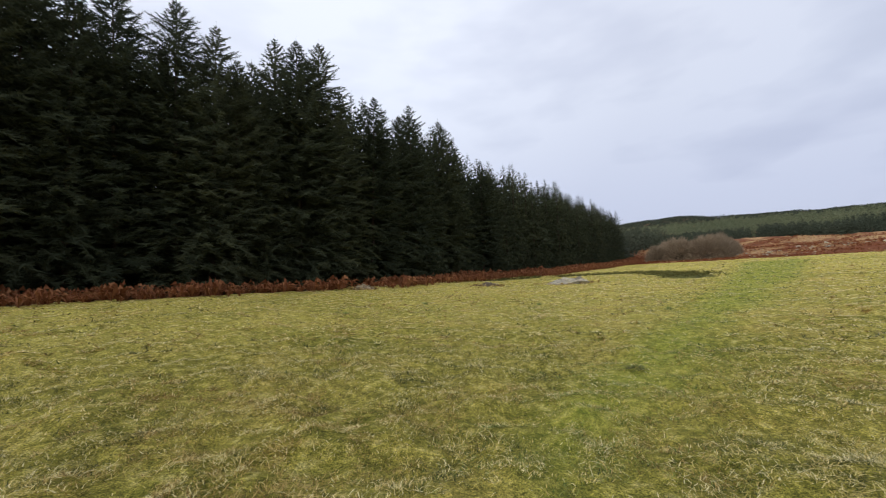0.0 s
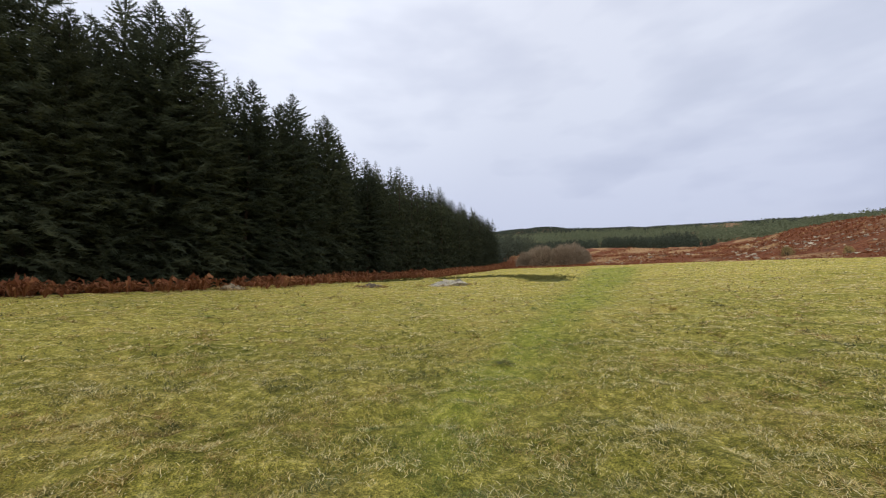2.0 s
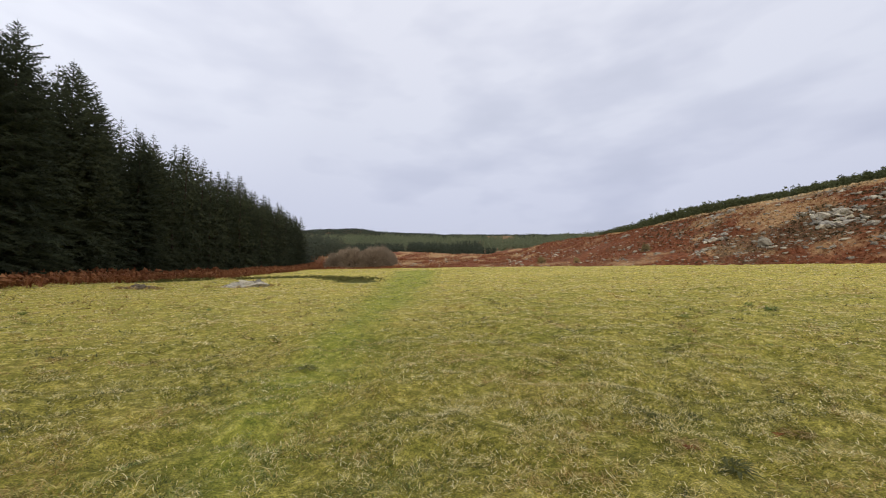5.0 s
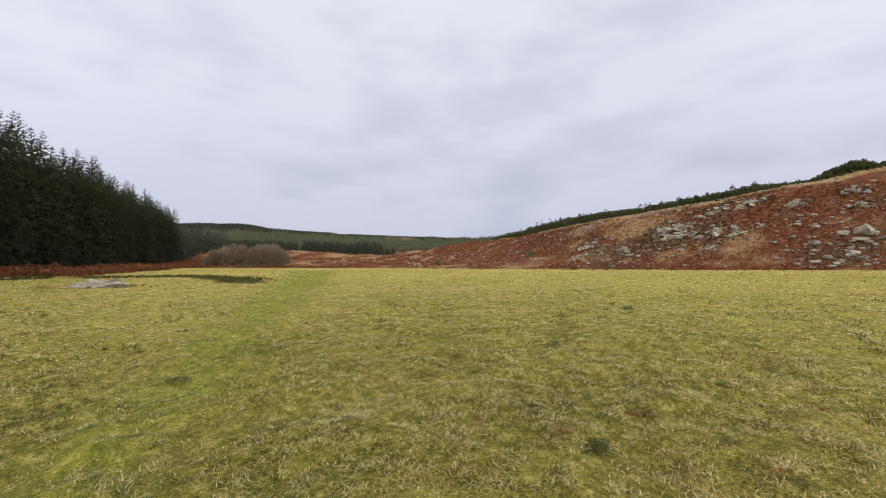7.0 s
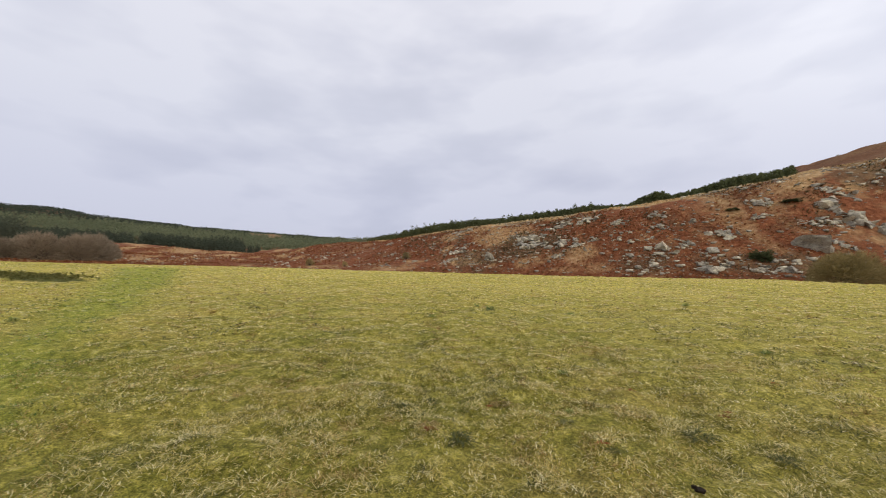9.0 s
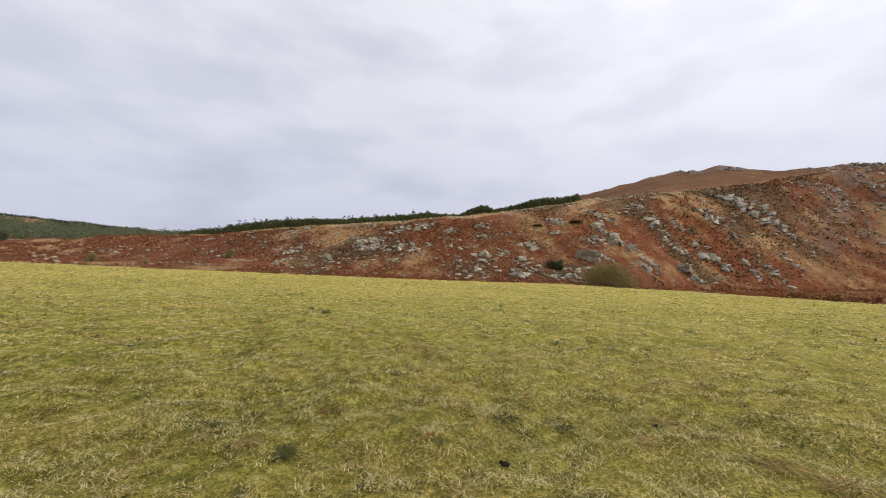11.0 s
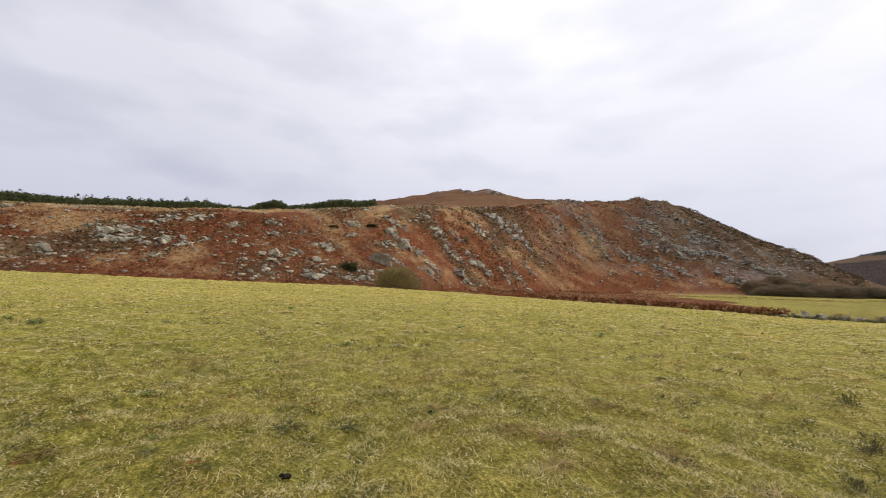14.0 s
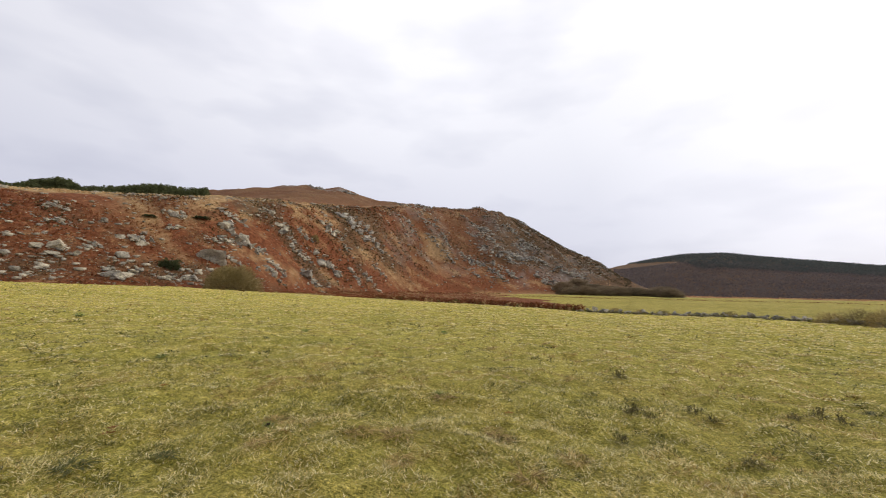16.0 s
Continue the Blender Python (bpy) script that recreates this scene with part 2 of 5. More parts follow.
WEEDS = foliage("weed_leaves", (0.065, 0.074, 0.026), (0.135, 0.14, 0.050), (0.24, 0.225, 0.10), 2.0)
RUSHES = foliage("rush_stems", (0.045, 0.05, 0.015), (0.11, 0.11, 0.03), (0.22, 0.19, 0.065), 0.8)
TWIGS = foliage("bare_twigs", (0.25, 0.185, 0.13), (0.36, 0.275, 0.195), (0.46, 0.36, 0.26), 0.3)
# purple-brown twigs, blued and lightened by haze painted into the colour
HAZY_TWIGS = foliage("hazy_bare_wood", (0.090, 0.076, 0.082), (0.128, 0.108, 0.114), (0.180, 0.152, 0.152), 0.012, 0.9, 0.08)
DARK_HEATHER = foliage("dark_heather", (0.024, 0.021, 0.013), (0.050, 0.041, 0.023), (0.095, 0.075, 0.038), 0.8)
HEATHER = foliage("heather", (0.036, 0.030, 0.016), (0.074, 0.060, 0.030), (0.14, 0.112, 0.052), 0.8)
BROWN_TWIGS = foliage("brown_alder_twigs", (0.125, 0.096, 0.066), (0.20, 0.155, 0.105), (0.29, 0.23, 0.155), 0.3)
OLIVE = foliage("willow_twigs", (0.17, 0.13, 0.055), (0.29, 0.23, 0.105), (0.40, 0.32, 0.155), 0.5)
GROVE = foliage("far_grove_leaves", (0.085, 0.102, 0.066), (0.150, 0.170, 0.102), (0.23, 0.24, 0.14), 0.010, 0.9, 0.15)
GORSE = foliage("gorse_leaves", (0.040, 0.050, 0.024), (0.076, 0.090, 0.042), (0.135, 0.145, 0.066), 0.8, 0.8, 0.5)
STONE = stone_material("granite", (1.10, 1.05, 0.94))
# toned-down copy of the granite: the crags' shade is put into its colour
DARK_STONE = stone_material("dark_shaded_granite", (0.92, 0.90, 0.87))
PALE_STONE = stone_material("lichened_granite", (1.80, 1.72, 1.50))
MOSSY_STONE = stone_material("mossy_granite", (0.85, 0.72, 0.55))
BARK = bark_material("spruce_bark", (0.035, 0.025, 0.018), (0.10, 0.075, 0.055))
DUNG = bark_material("dung", (0.012, 0.009, 0.007), (0.05, 0.036, 0.025))
GREY_BARK = bark_material("grey_bark", (0.06, 0.05, 0.04), (0.16, 0.13, 0.10))

# ---- helpers for meshes ----


def rand_lattice(ix, iy, seed):
    h = (ix.astype(np.int64) * 374761393 + iy.astype(np.int64) * 668265263 + seed * 974634777) & 0xFFFFFFFF
    h = ((h ^ (h >> 13)) * 1274126177) & 0xFFFFFFFF
    return ((h ^ (h >> 16)) & 0xFFFF) / 65535.0


def value_noise(x, y, seed=0):
    ix, iy = np.floor(x), np.floor(y)
    fx, fy = x - ix, y - iy
    fx, fy = fx * fx * (3 - 2 * fx), fy * fy * (3 - 2 * fy)
    a, b = rand_lattice(ix, iy, seed), rand_lattice(ix + 1, iy, seed)
    c, d = rand_lattice(ix, iy + 1, seed), rand_lattice(ix + 1, iy + 1, seed)
    return (a * (1 - fx) + b * fx) * (1 - fy) + (c * (1 - fx) + d * fx) * fy


def fbm(x, y, size, octaves=4, seed=0):
    """Fractal noise about 0, roughly -0.5 to 0.5; size: metres of the largest lumps."""
    total, weight, gain = 0, 0, 1.0
    for k in range(octaves):
        total = total + gain * value_noise(x / size * 2 ** k + 17.3 * k, y / size * 2 ** k - 9.1 * k, seed + k)
        weight, gain = weight + gain, gain * 0.5
    return total / weight - 0.5


def mesh_of(name, verts, faces, mat, smooth=False):
    data = bpy.data.meshes.new(name)
    data.from_pydata(verts, [], faces)
    data.materials.append(mat)
    if smooth:
        data.polygons.foreach_set("use_smooth", [True] * len(data.polygons))
    data.update()
    return data


def quads_mesh(name, verts, count, mat, corners=4):
    """verts: (n * corners, 3) array; each run of corners is one face."""
    data = bpy.data.meshes.new(name)
    data.vertices.add(len(verts))
    data.vertices.foreach_set("co", np.ascontiguousarray(verts, dtype=np.float32).ravel())
    data.loops.add(count * corners)
    data.loops.foreach_set("vertex_index", np.arange(count * corners, dtype=np.int32))
    data.polygons.add(count)
    data.polygons.foreach_set("loop_start", np.arange(count, dtype=np.int32) * corners)
    data.materials.append(mat)
    data.update(calc_edges=True)
    data.validate()
    return data


def indexed_mesh(name, verts, faces, mat, smooth=False):
    """verts (n, 3), faces (m, k) arrays."""
    data = bpy.data.meshes.new(name)
    k = faces.shape[1]
    data.vertices.add(len(verts))
    data.vertices.foreach_set("co", np.ascontiguousarray(verts, dtype=np.float32).ravel())
    data.loops.add(faces.size)
    data.loops.foreach_set("vertex_index", np.ascontiguousarray(faces, dtype=np.int32).ravel())
    data.polygons.add(len(faces))
    data.polygons.foreach_set("loop_start", np.arange(len(faces), dtype=np.int32) * k)
    if smooth:
        data.polygons.foreach_set("use_smooth", np.ones(len(faces), dtype=bool))
    data.materials.append(mat)
    data.update(calc_edges=True)
    return data


def part(name, data, parent, label=""):
    ob = new(name, data)
    ob.parent = parent
    if label:
        tagged(ob, label)
    return ob


# ---- the lie of the land ----
# azimuth (clockwise from +y), distance and height of the pasture's edge
EDGE = np.array([(-90, 24, 1.0), (-60, 24, 1.2), (-48, 27, 1.35), (-35, 26, 1.42), (-15, 32, 1.45), (0, 46, 1.75), (9, 62, 2.05), (16, 84, 2.8),
                 (23, 128, 4.7), (36, 112, 4.3), (51, 95, 3.75), (67, 80, 3.0), (82, 72, 2.45), (94, 68, 2.1), (106, 66, 1.85), (114, 65, 1.75),
                 (126, 64, 1.15), (137, 62, 0.62), (146, 59, 0.2), (160, 51, -0.02), (168, 47, -0.25), (175, 46, -0.3), (190, 46, -0.3), (200, 44, -0.4),
                 (240, 40, -0.2), (270, 24, 1.0)])
# azimuth, foot distance and height, brow distance and height of the rising land behind it
HILL = np.array([(-90, 40, 1.6, 300, 8), (0, 70, 2.6, 300, 10), (16, 120, 4.2, 340, 18), (23, 150, 5.6, 350, 20.5), (36, 125, 4.5, 350, 21.5), (51, 108, 3.9, 340, 18),
                 (58, 100, 3.4, 250, 18.5), (66, 90, 2.8, 175, 17.2), (72, 85, 2.6, 140, 16.4), (83, 78, 2.2, 116, 17.2), (95, 74, 1.9, 110, 19),
                 (103, 72, 1.7, 108, 20.0), (110, 72, 1.6, 110, 22.0), (118, 73, 1.4, 116, 24.8)])
SPUR = np.array([(126, 82, 1.1, 130, 28.8), (137, 110, 1.2, 175, 38), (145, 146, 1.5, 235, 51), (150, 160, 1.5, 268, 58.5),
                 (155, 170, 1.5, 280, 59), (158, 175, 1.6, 280, 56.8), (163, 180, 1.7, 270, 41.8), (167, 186, 1.8, 260, 28.8),
                 (172, 192, 1.8, 250, 17.4), (176, 196, 1.7, 245, 7.0), (179, 200, 1.5, 245, 2.2), (185, 200, 1.3, 250, 1.5), (230, 200, 1.0, 250, 1.3), (270, 40, 1.6, 300, 8)])
# azimuth, distance and height of a middle step and of the last skyline
FAR = np.array([(-90, 600, 20, 1200, 60), (16, 560, 48, 950, 104), (23, 560, 52, 950, 108), (31, 560, 54, 950, 117), (35, 560, 54, 950, 106), (43, 560, 52, 950, 99),
                (51, 480, 36, 950, 96), (58, 400, 26, 950, 91), (66, 300, 20, 950, 84), (72, 180, 16.2, 800, 62), (83, 150, 16.8, 420, 44), (95, 150, 18.8, 400, 50)])
LAST = np.array([(110, 150, 22.0, 400, 58), (118, 155, 26.5, 400, 83), (123, 165, 31, 400, 91.5), (128, 180, 36, 400, 99.5), (135, 215, 44, 400, 101.5),
                 (140, 240, 50, 400, 92), (144, 270, 56, 400, 90), (149, 300, 60, 400, 84), (155, 310, 60, 400, 72), (160, 310, 50, 420, 44),
                 (166, 330, 28, 700, 18), (170, 450, 12, 1200, 60), (174, 650, 2.5, 1450, 102), (178, 650, 1.4, 1500, 126), (181, 650, 1.2, 1500, 137), (185, 650, 1.2, 1500, 137),
                 (188, 650, 1.2, 1500, 124), (198, 650, 1.2, 1500, 85), (220, 650, 2, 1500, 80), (270, 600, 20, 1200, 60)])
HILL, FAR = np.concatenate((HILL, SPUR)), np.concatenate((FAR, LAST))
FINE_AZ = np.arange(-90, 270.01, 0.25)


def eased(table, column):
    """A column of a table by azimuth, with its corners rounded."""
    v = np.interp(FINE_AZ, table[:, 0], table[:, column])
    k = np.hanning(13)
    return np.convolve(np.pad(v, 6, "edge"), k / k.sum(), "valid")


KNOTS = [eased(EDGE, 1), eased(EDGE, 2), eased(HILL, 1), eased(HILL, 2), eased(HILL, 3), eased(HILL, 4), eased(FAR, 1), eased(FAR, 2), eased(FAR, 3), eased(FAR, 4)]


def lie(az):
    return [np.interp(az, FINE_AZ, k) for k in KNOTS]


def polar(x, y):
    return (np.degrees(np.arctan2(x, y)) + 90) % 360 - 90, np.hypot(x, y)


def ease(t):
    t = np.clip(t, 0, 1)
    return t * t * (3 - 2 * t)


def ribs(az, r, rf, rc):
    """Rocky ribs running slantwise down the spur, 0 to 1."""
    lean = az + 0.12 * (r - rf)
    n = fbm(lean * 0.8, r / 16, 3.0, 4, 14)
    where = ease((az - 138) / 10) * ease((176 - az) / 6) * ease((r - rf - 8) / 25) * ease((rc + 10 - r) / 25)
    return where * np.clip(1 - 5 * np.abs(n), 0, 1) ** 1.5


def height(x, y, rough=True):
    """The ground's height at arrays x, y."""
    x, y = np.asarray(x, float), np.asarray(y, float)
    az, r = polar(x, y)
    re, ze, rf, zf, rc, zc, rm, zm, rp, zp = lie(az)
    z = ze * np.clip(r / re, 0, 1) ** 1.15
    t = np.clip((r - re) / (rf - re), 0, 1)
    dip = np.where((az > 50) & (az < 175), 0.5, 0.15)
    z = z + (zf - ze) * t - dip * np.sin(np.pi * t) ** 0.5 * (t > 0) * (t < 1)
    t = np.clip((r - rf) / (rc - rf), 0, 1)
    z = z + (zc - zf) * (t + 0.10 * np.sin(np.pi * t) - 0.05 * np.sin(2 * np.pi * t))
    t = np.clip((r - rc) / (rm - rc), 0, 1)
    z = z + (zm - zc) * t
    t = np.clip((r - rm) / (rp - rm), 0, 1)
    z = z + (zp - zm) * (t + 0.06 * np.sin(np.pi * t))
    z = z - 0.02 * np.clip(r - rp, 0, None)
    if rough:
        wild = ease((r - re - 2) / 12)
        steep = ease((zc - 6) / 12) * ease((r - rf) / 15)
        z = z + wild * (0.5 * fbm(x, y, 9, 4, 3) + 0.25 * fbm(x, y, 1.6, 2, 8))
        z = z + steep * np.clip(r / 110, 1, 3) * (2.6 * fbm(x, y, 26, 4, 5) + 0.8 * np.abs(fbm(x, y, 7, 3, 6)))
        z = z + 3.0 * ribs(az, r, rf, rc)
        z = z + (1 - wild) * (0.17 * fbm(x, y, 6, 3, 11) + 0.23 * fbm(x, y, 0.5, 2, 12)) * np.clip(r / 4, 0, 1)
    return z


def stand(x, y):
    return float(height(np.array([x]), np.array([y]))[0])


def at(az, r):
    return r * math.sin(radians(az)), r * math.cos(radians(az))


# the front of the spruce plantation, as a line on the plan
FOREST = [(-48, -14), (-23.5, 20.5), (-9.5, 35.5), (2.5, 56), (14, 75), (36, 105), (76, 168)]


def along(line, spacing, jitter, rng, offset=0.0):
    """Points along a line on the plan, pushed to its left by offset."""
    made = []
    for (x0, y0), (x1, y1) in zip(line, line[1:]):
        n = max(1, round(math.hypot(x1 - x0, y1 - y0) / spacing))
        nx, ny = -(y1 - y0), x1 - x0
        length = math.hypot(nx, ny)
        for k in range(n):
            t = k / n
            made.append((x0 + (x1 - x0) * t + nx / length * offset + rng.uniform(-jitter, jitter), y0 + (y1 - y0) * t + ny / length * offset + rng.uniform(-jitter, jitter)))
    return made


def line_distance(x, y, line):
    """Distance of arrays of points from a line on the plan."""
    best = np.full(np.shape(x), 1e9)
    for (x0, y0), (x1, y1) in zip(line, line[1:]):
        dx, dy = x1 - x0, y1 - y0
        t = np.clip(((x - x0) * dx + (y - y0) * dy) / (dx * dx + dy * dy), 0, 1)
        best = np.minimum(best, np.hypot(x - x0 - t * dx, y - y0 - t * dy))
    return best


TRACK = [(0.6, 2.6), (1.2, 4.2), (2.9, 6.2), (5.2, 9.0), (9.0, 13.1), (19.5, 25.0), (32.4, 39.4), (50, 60)]      # a greener trodden way
MARSH = [(6.4, 50.6), (10.6, 54), (15.7, 56), (20.9, 55.2), (24, 53), (26, 49), (24.7, 44), (21, 33.5)]                                               # rushes behind the boulders


def moor_mask(x, y):
    """Where bleached grass takes the place of bracken, 0 to 1."""
    az, r = polar(x, y)
    re, ze, rf, zf, rc, zc, rm, zm, rp, zp = lie(az)
    up = np.clip((r - rf) / (rc - rf), 0, 1.4)
    px, py = 0.85 * x + 0.53 * y, 0.85 * y - 0.53 * x
    brow = ease((up - 0.80 + 0.24 * fbm(px, py, 15, 4, 31)) / 0.10) * (az > 70) * (az < 150) * (r < rm + 70)
    brow = np.maximum(0.5 * brow, ease((up - 0.78 + 0.08 * fbm(x, y, 12, 2, 37)) / 0.06) * ease((az - 62) / 6) * (az < 122) * (r < rm + 20))
    patch = np.interp(az, (98, 116), (0.5, 0.8)) * ease((fbm(px, py, 17, 4, 33) - 0.03 - 0.16 * ease((98 - az) / 16) - 0.10 * ease((az - 126) / 12)) / 0.14) * (az > 50) * (az < 152) * (up > 0.05)
    moor = 0.65 * ease((fbm(px, py * 2.2, 13, 4, 36) - 0.03) / 0.10) * ease((64 - az) / 6) * (az > 18) * (az < 62) * (r > re + 5)
    wander = 5 * fbm(px, py, 9, 4, 35)
    rake = 0.85 * ease((1.0 - np.abs(az - (147.7 - 30 * up)) + wander) / 1.4) * (up < 0.62) * (up > 0.12)
    rake = np.maximum(rake, 0.38 * ease((1.2 - np.abs(az - (154.4 - 31 * up)) + wander) / 2.0) * (up < 0.5) * (up > 0.04))
    rake = np.maximum(rake, 0.8 * ease((1.6 - np.abs(az - (136.6 - 36 * up)) + wander) / 1.4) * (up < 0.17) * (up > 0.06))
    # grassy shelves between the outcrops
    speckle = fbm(px, py, 4.5, 4, 34)
    shelf = 0.6 * ease((az - 74.5) / 3) * ease((91 - az) / 4) * ease((speckle + 0.03) / 0.14) * (up > 0.05) * (up < 0.85)
    shelf = np.maximum(shelf, 0.35 * ease((az - 90) / 2) * ease((101 - az) / 3) * ease((0.15 - up + 0.3 * speckle) / 0.05) * (up > 0.06))
    shelf = np.maximum(shelf, 0.8 * ease((az - 113) / 6) * ease((136 - az) / 4) * ease((up - 0.62 + 0.9 * speckle) / 0.12) * (up < 1.3))
    rake = np.maximum(rake, shelf)
    flats = 0.55 * (az + 12 * fbm(x, y, 14, 3, 23) > 155) * (az < 225) * ease((r - rf + 30) / 10) * ease((rf + 4 - r) / 6)
    glade = 0.55 * (az > 50) * (az < 54) * (r > 600) * (r < 860)
    fields = 0.6 * (az > 168) * (az < 178) * (r > 800) * ease((1400 - r + 300 * fbm(x, y, 150, 2, 39)) / 100)
    mottle = 0.32 * ease((fbm(az + (r - rf) / 2.0, r / 14, 1.5, 4, 38) - 0.05) / 0.10) * ease((az - 104) / 10) * ease((156 - az) / 8) * (up > 0.04) * (up < 1.1)
    backhill = np.where((r > rc + 25) & (az > 116) & (az < 165), 0.3, 1.0)
    return np.maximum.reduce([mottle, brow, patch, moor, rake, flats, glade, fields]) * backhill


def build_ground():
    seen = np.arange(-62, 212, 0.45)
    unseen = np.arange(212, 298, 2.0)
    azs = np.concatenate((seen, unseen))
    rs = np.concatenate(([0.0], np.geomspace(0.6, 3, 8)[:-1], np.geomspace(3, 40, 230)[:-1], np.geomspace(40, 70, 50)[:-1], np.geomspace(70, 330, 115)[:-1], np.geomspace(330, 1700, 50)[:-1], np.geomspace(1700, 4500, 8)))
    a, r = np.meshgrid(np.radians(azs), rs, indexing="ij")
    x, y = r * np.sin(a), r * np.cos(a)
    z = height(x, y)
    n, m = x.shape
    verts = np.stack((x, y, z), -1).reshape(-1, 3)
    i, j = np.meshgrid(np.arange(n), np.arange(m - 1), indexing="ij")
    i2 = (i + 1) % n
    faces = np.stack((i * m + j, i * m + j + 1, i2 * m + j + 1, i2 * m + j), -1).reshape(-1, 4)
    data = indexed_mesh("ground", verts, faces, GROUND, True)
    # what grows where
    az, rr = polar(x, y)
    re, ze, rf, zf, rc, zc, rm, zm, rp, zp = lie(az)
    wob = 3.0 * fbm(x, y, 6, 3, 21)
    bracken = ease((rr - re + wob * np.clip(rr / 60, 0.2, 1)) / 1.5)
    valley = (az + 10 * fbm(x, y, 14, 3, 23) > 158 + 8 * ease((125 - rr) / 30)) & (az < 225)
    flat = valley & (rr > re + 3) & (rr < rf - 5 + 6 * wob / 3)
    bracken = np.where(flat, 0.12, bracken)
    up = np.clip((rr - rf) / (rc - rf), 0, 1.3)
    pale = moor_mask(x, y)
    heath = ease((rr - rc - 30) / 60) * (az > 112) * (az < 172) * 0.6
    heath = np.maximum(heath, (0.5 + 0.5 * ease((az - 154) / 5)) * ease((az - 138) / 14) * ease((up - 0.1) / 0.2) * (az < 179))
    heath = np.maximum(heath, 0.9 * ease((rr - 500) / 150) * ((az > 165) | (az < 0)))
    heath = np.maximum(heath, ease((rr - 340) / 60) * (az > 15) * (az < 70) * (1 - moor_mask(x, y)))
    heath = np.maximum(heath, 0.8 * ease((fbm(0.8 * x + 0.6 * y, 0.8 * y - 0.6 * x, 13, 4, 93) - 0.03) / 0.10) * (az > 78) * (az < 150) * (up > 0.05) * (up < 0.97))
    forest_floor = ease((6 - line_distance(x - 0, y - 0, [(p[0] - 7, p[1] + 5) for p in FOREST])) / 3)
    heath = np.maximum(heath, forest_floor * (rr > re))
    lush = ease((0.75 + 0.05 * rr + 1.2 * fbm(x, y, 3, 3, 41) - line_distance(x, y, TRACK)) / 1.6) * 0.65
    wet = ease((2.6 + 3.0 * fbm(x, y, 5, 3, 43) - line_distance(x, y, MARSH)) / 1.5) * 0.9
    ones = np.ones_like(rr)
    bare = np.clip(0.8 * ribs(az, rr, rf, rc), 0, 0.3) * ease((fbm(x, y, 5, 4, 47) + 0.02) / 0.12)
    bare = np.maximum(bare, 0.5 * ease((az - 159) / 3) * ease((171 - az) / 3) * ease((up - 0.02) / 0.1) * ease((0.62 - up) / 0.2) * ease((fbm(x, y, 7, 4, 48) + 0.06) / 0.1))
    tor = ease((rr - 300) / 40) * ease((430 - rr) / 30) * (az > 118) * (az < 146) * ease((fbm(x, y, 15, 4, 49) - 0.05) / 0.1) * 0.7
    bare = np.maximum(bare, tor)
    # not growth: brightness by distance from the tripod, painted into the turf colour
    far_light = np.interp(rr + 5 * fbm(x, y, 4, 3, 45), (4, 14, 40), (0.0, 0.5, 1.0)) * np.where(rr > re + 1, 0.35, 1)
    for name, channels in (("zone", (bracken, pale, heath)), ("turf", (lush, wet, bare)), ("sward", (far_light, far_light, far_light))):
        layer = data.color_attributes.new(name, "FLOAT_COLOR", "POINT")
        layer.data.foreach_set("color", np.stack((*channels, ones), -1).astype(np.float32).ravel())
    ob = new("ground", data)
    tagged(ob, "winter pasture rising into rust-brown bracken moor and rocky hills", "ground", kind="structure")
    return ob


build_ground()

# ---- conifers ----


def spray(base, away, length, droop, rng, twigs, tris):
    """A feathery drooping branch: slim hanging twigs on both sides of its spine."""
    bx, by, bz = base
    ax, ay, az = away
    flat = math.hypot(ax, ay) + 1e-6
    sx, sy = -ay / flat, ax / flat

    def spine(t):
        return bx + ax * length * t, by + ay * length * t, bz + az * length * t - droop * length * t * t + 0.12 * length * max(0.0, t - 0.55)

    w = 0.42 * length / twigs + (0.018 if twigs < 20 else 0.008)
    for k in range(twigs):
        t = 0.15 + 0.85 * (k + rng.random()) / twigs
        x, y, z = spine(t)
        reach = length * (0.15 * (1 - t) + 0.07) + 0.07
        for s in (-1, 1):
            out, on, lift = s * reach * rng.uniform(0.25, 1.0), reach * rng.uniform(0.1, 0.9), reach * rng.uniform(-0.75, 0.4)
            u, v = w * rng.uniform(-0.6, 1.0), w * rng.uniform(0.4, 1.1)
            tris.append(((x - ax * u, y - ay * u, z + v), (x + ax * u, y + ay * u, z - v), (x + sx * out + ax * on, y + sy * out + ay * on, z + lift)))
    p, q = spine(0.55), spine(1.0)
    tris.append(((bx, by, bz + 0.04), (p[0] + sx * 0.06, p[1] + sy * 0.06, p[2]), (q[0] + ax * 0.1 * length, q[1] + ay * 0.1 * length, q[2] + 0.02 * length)))


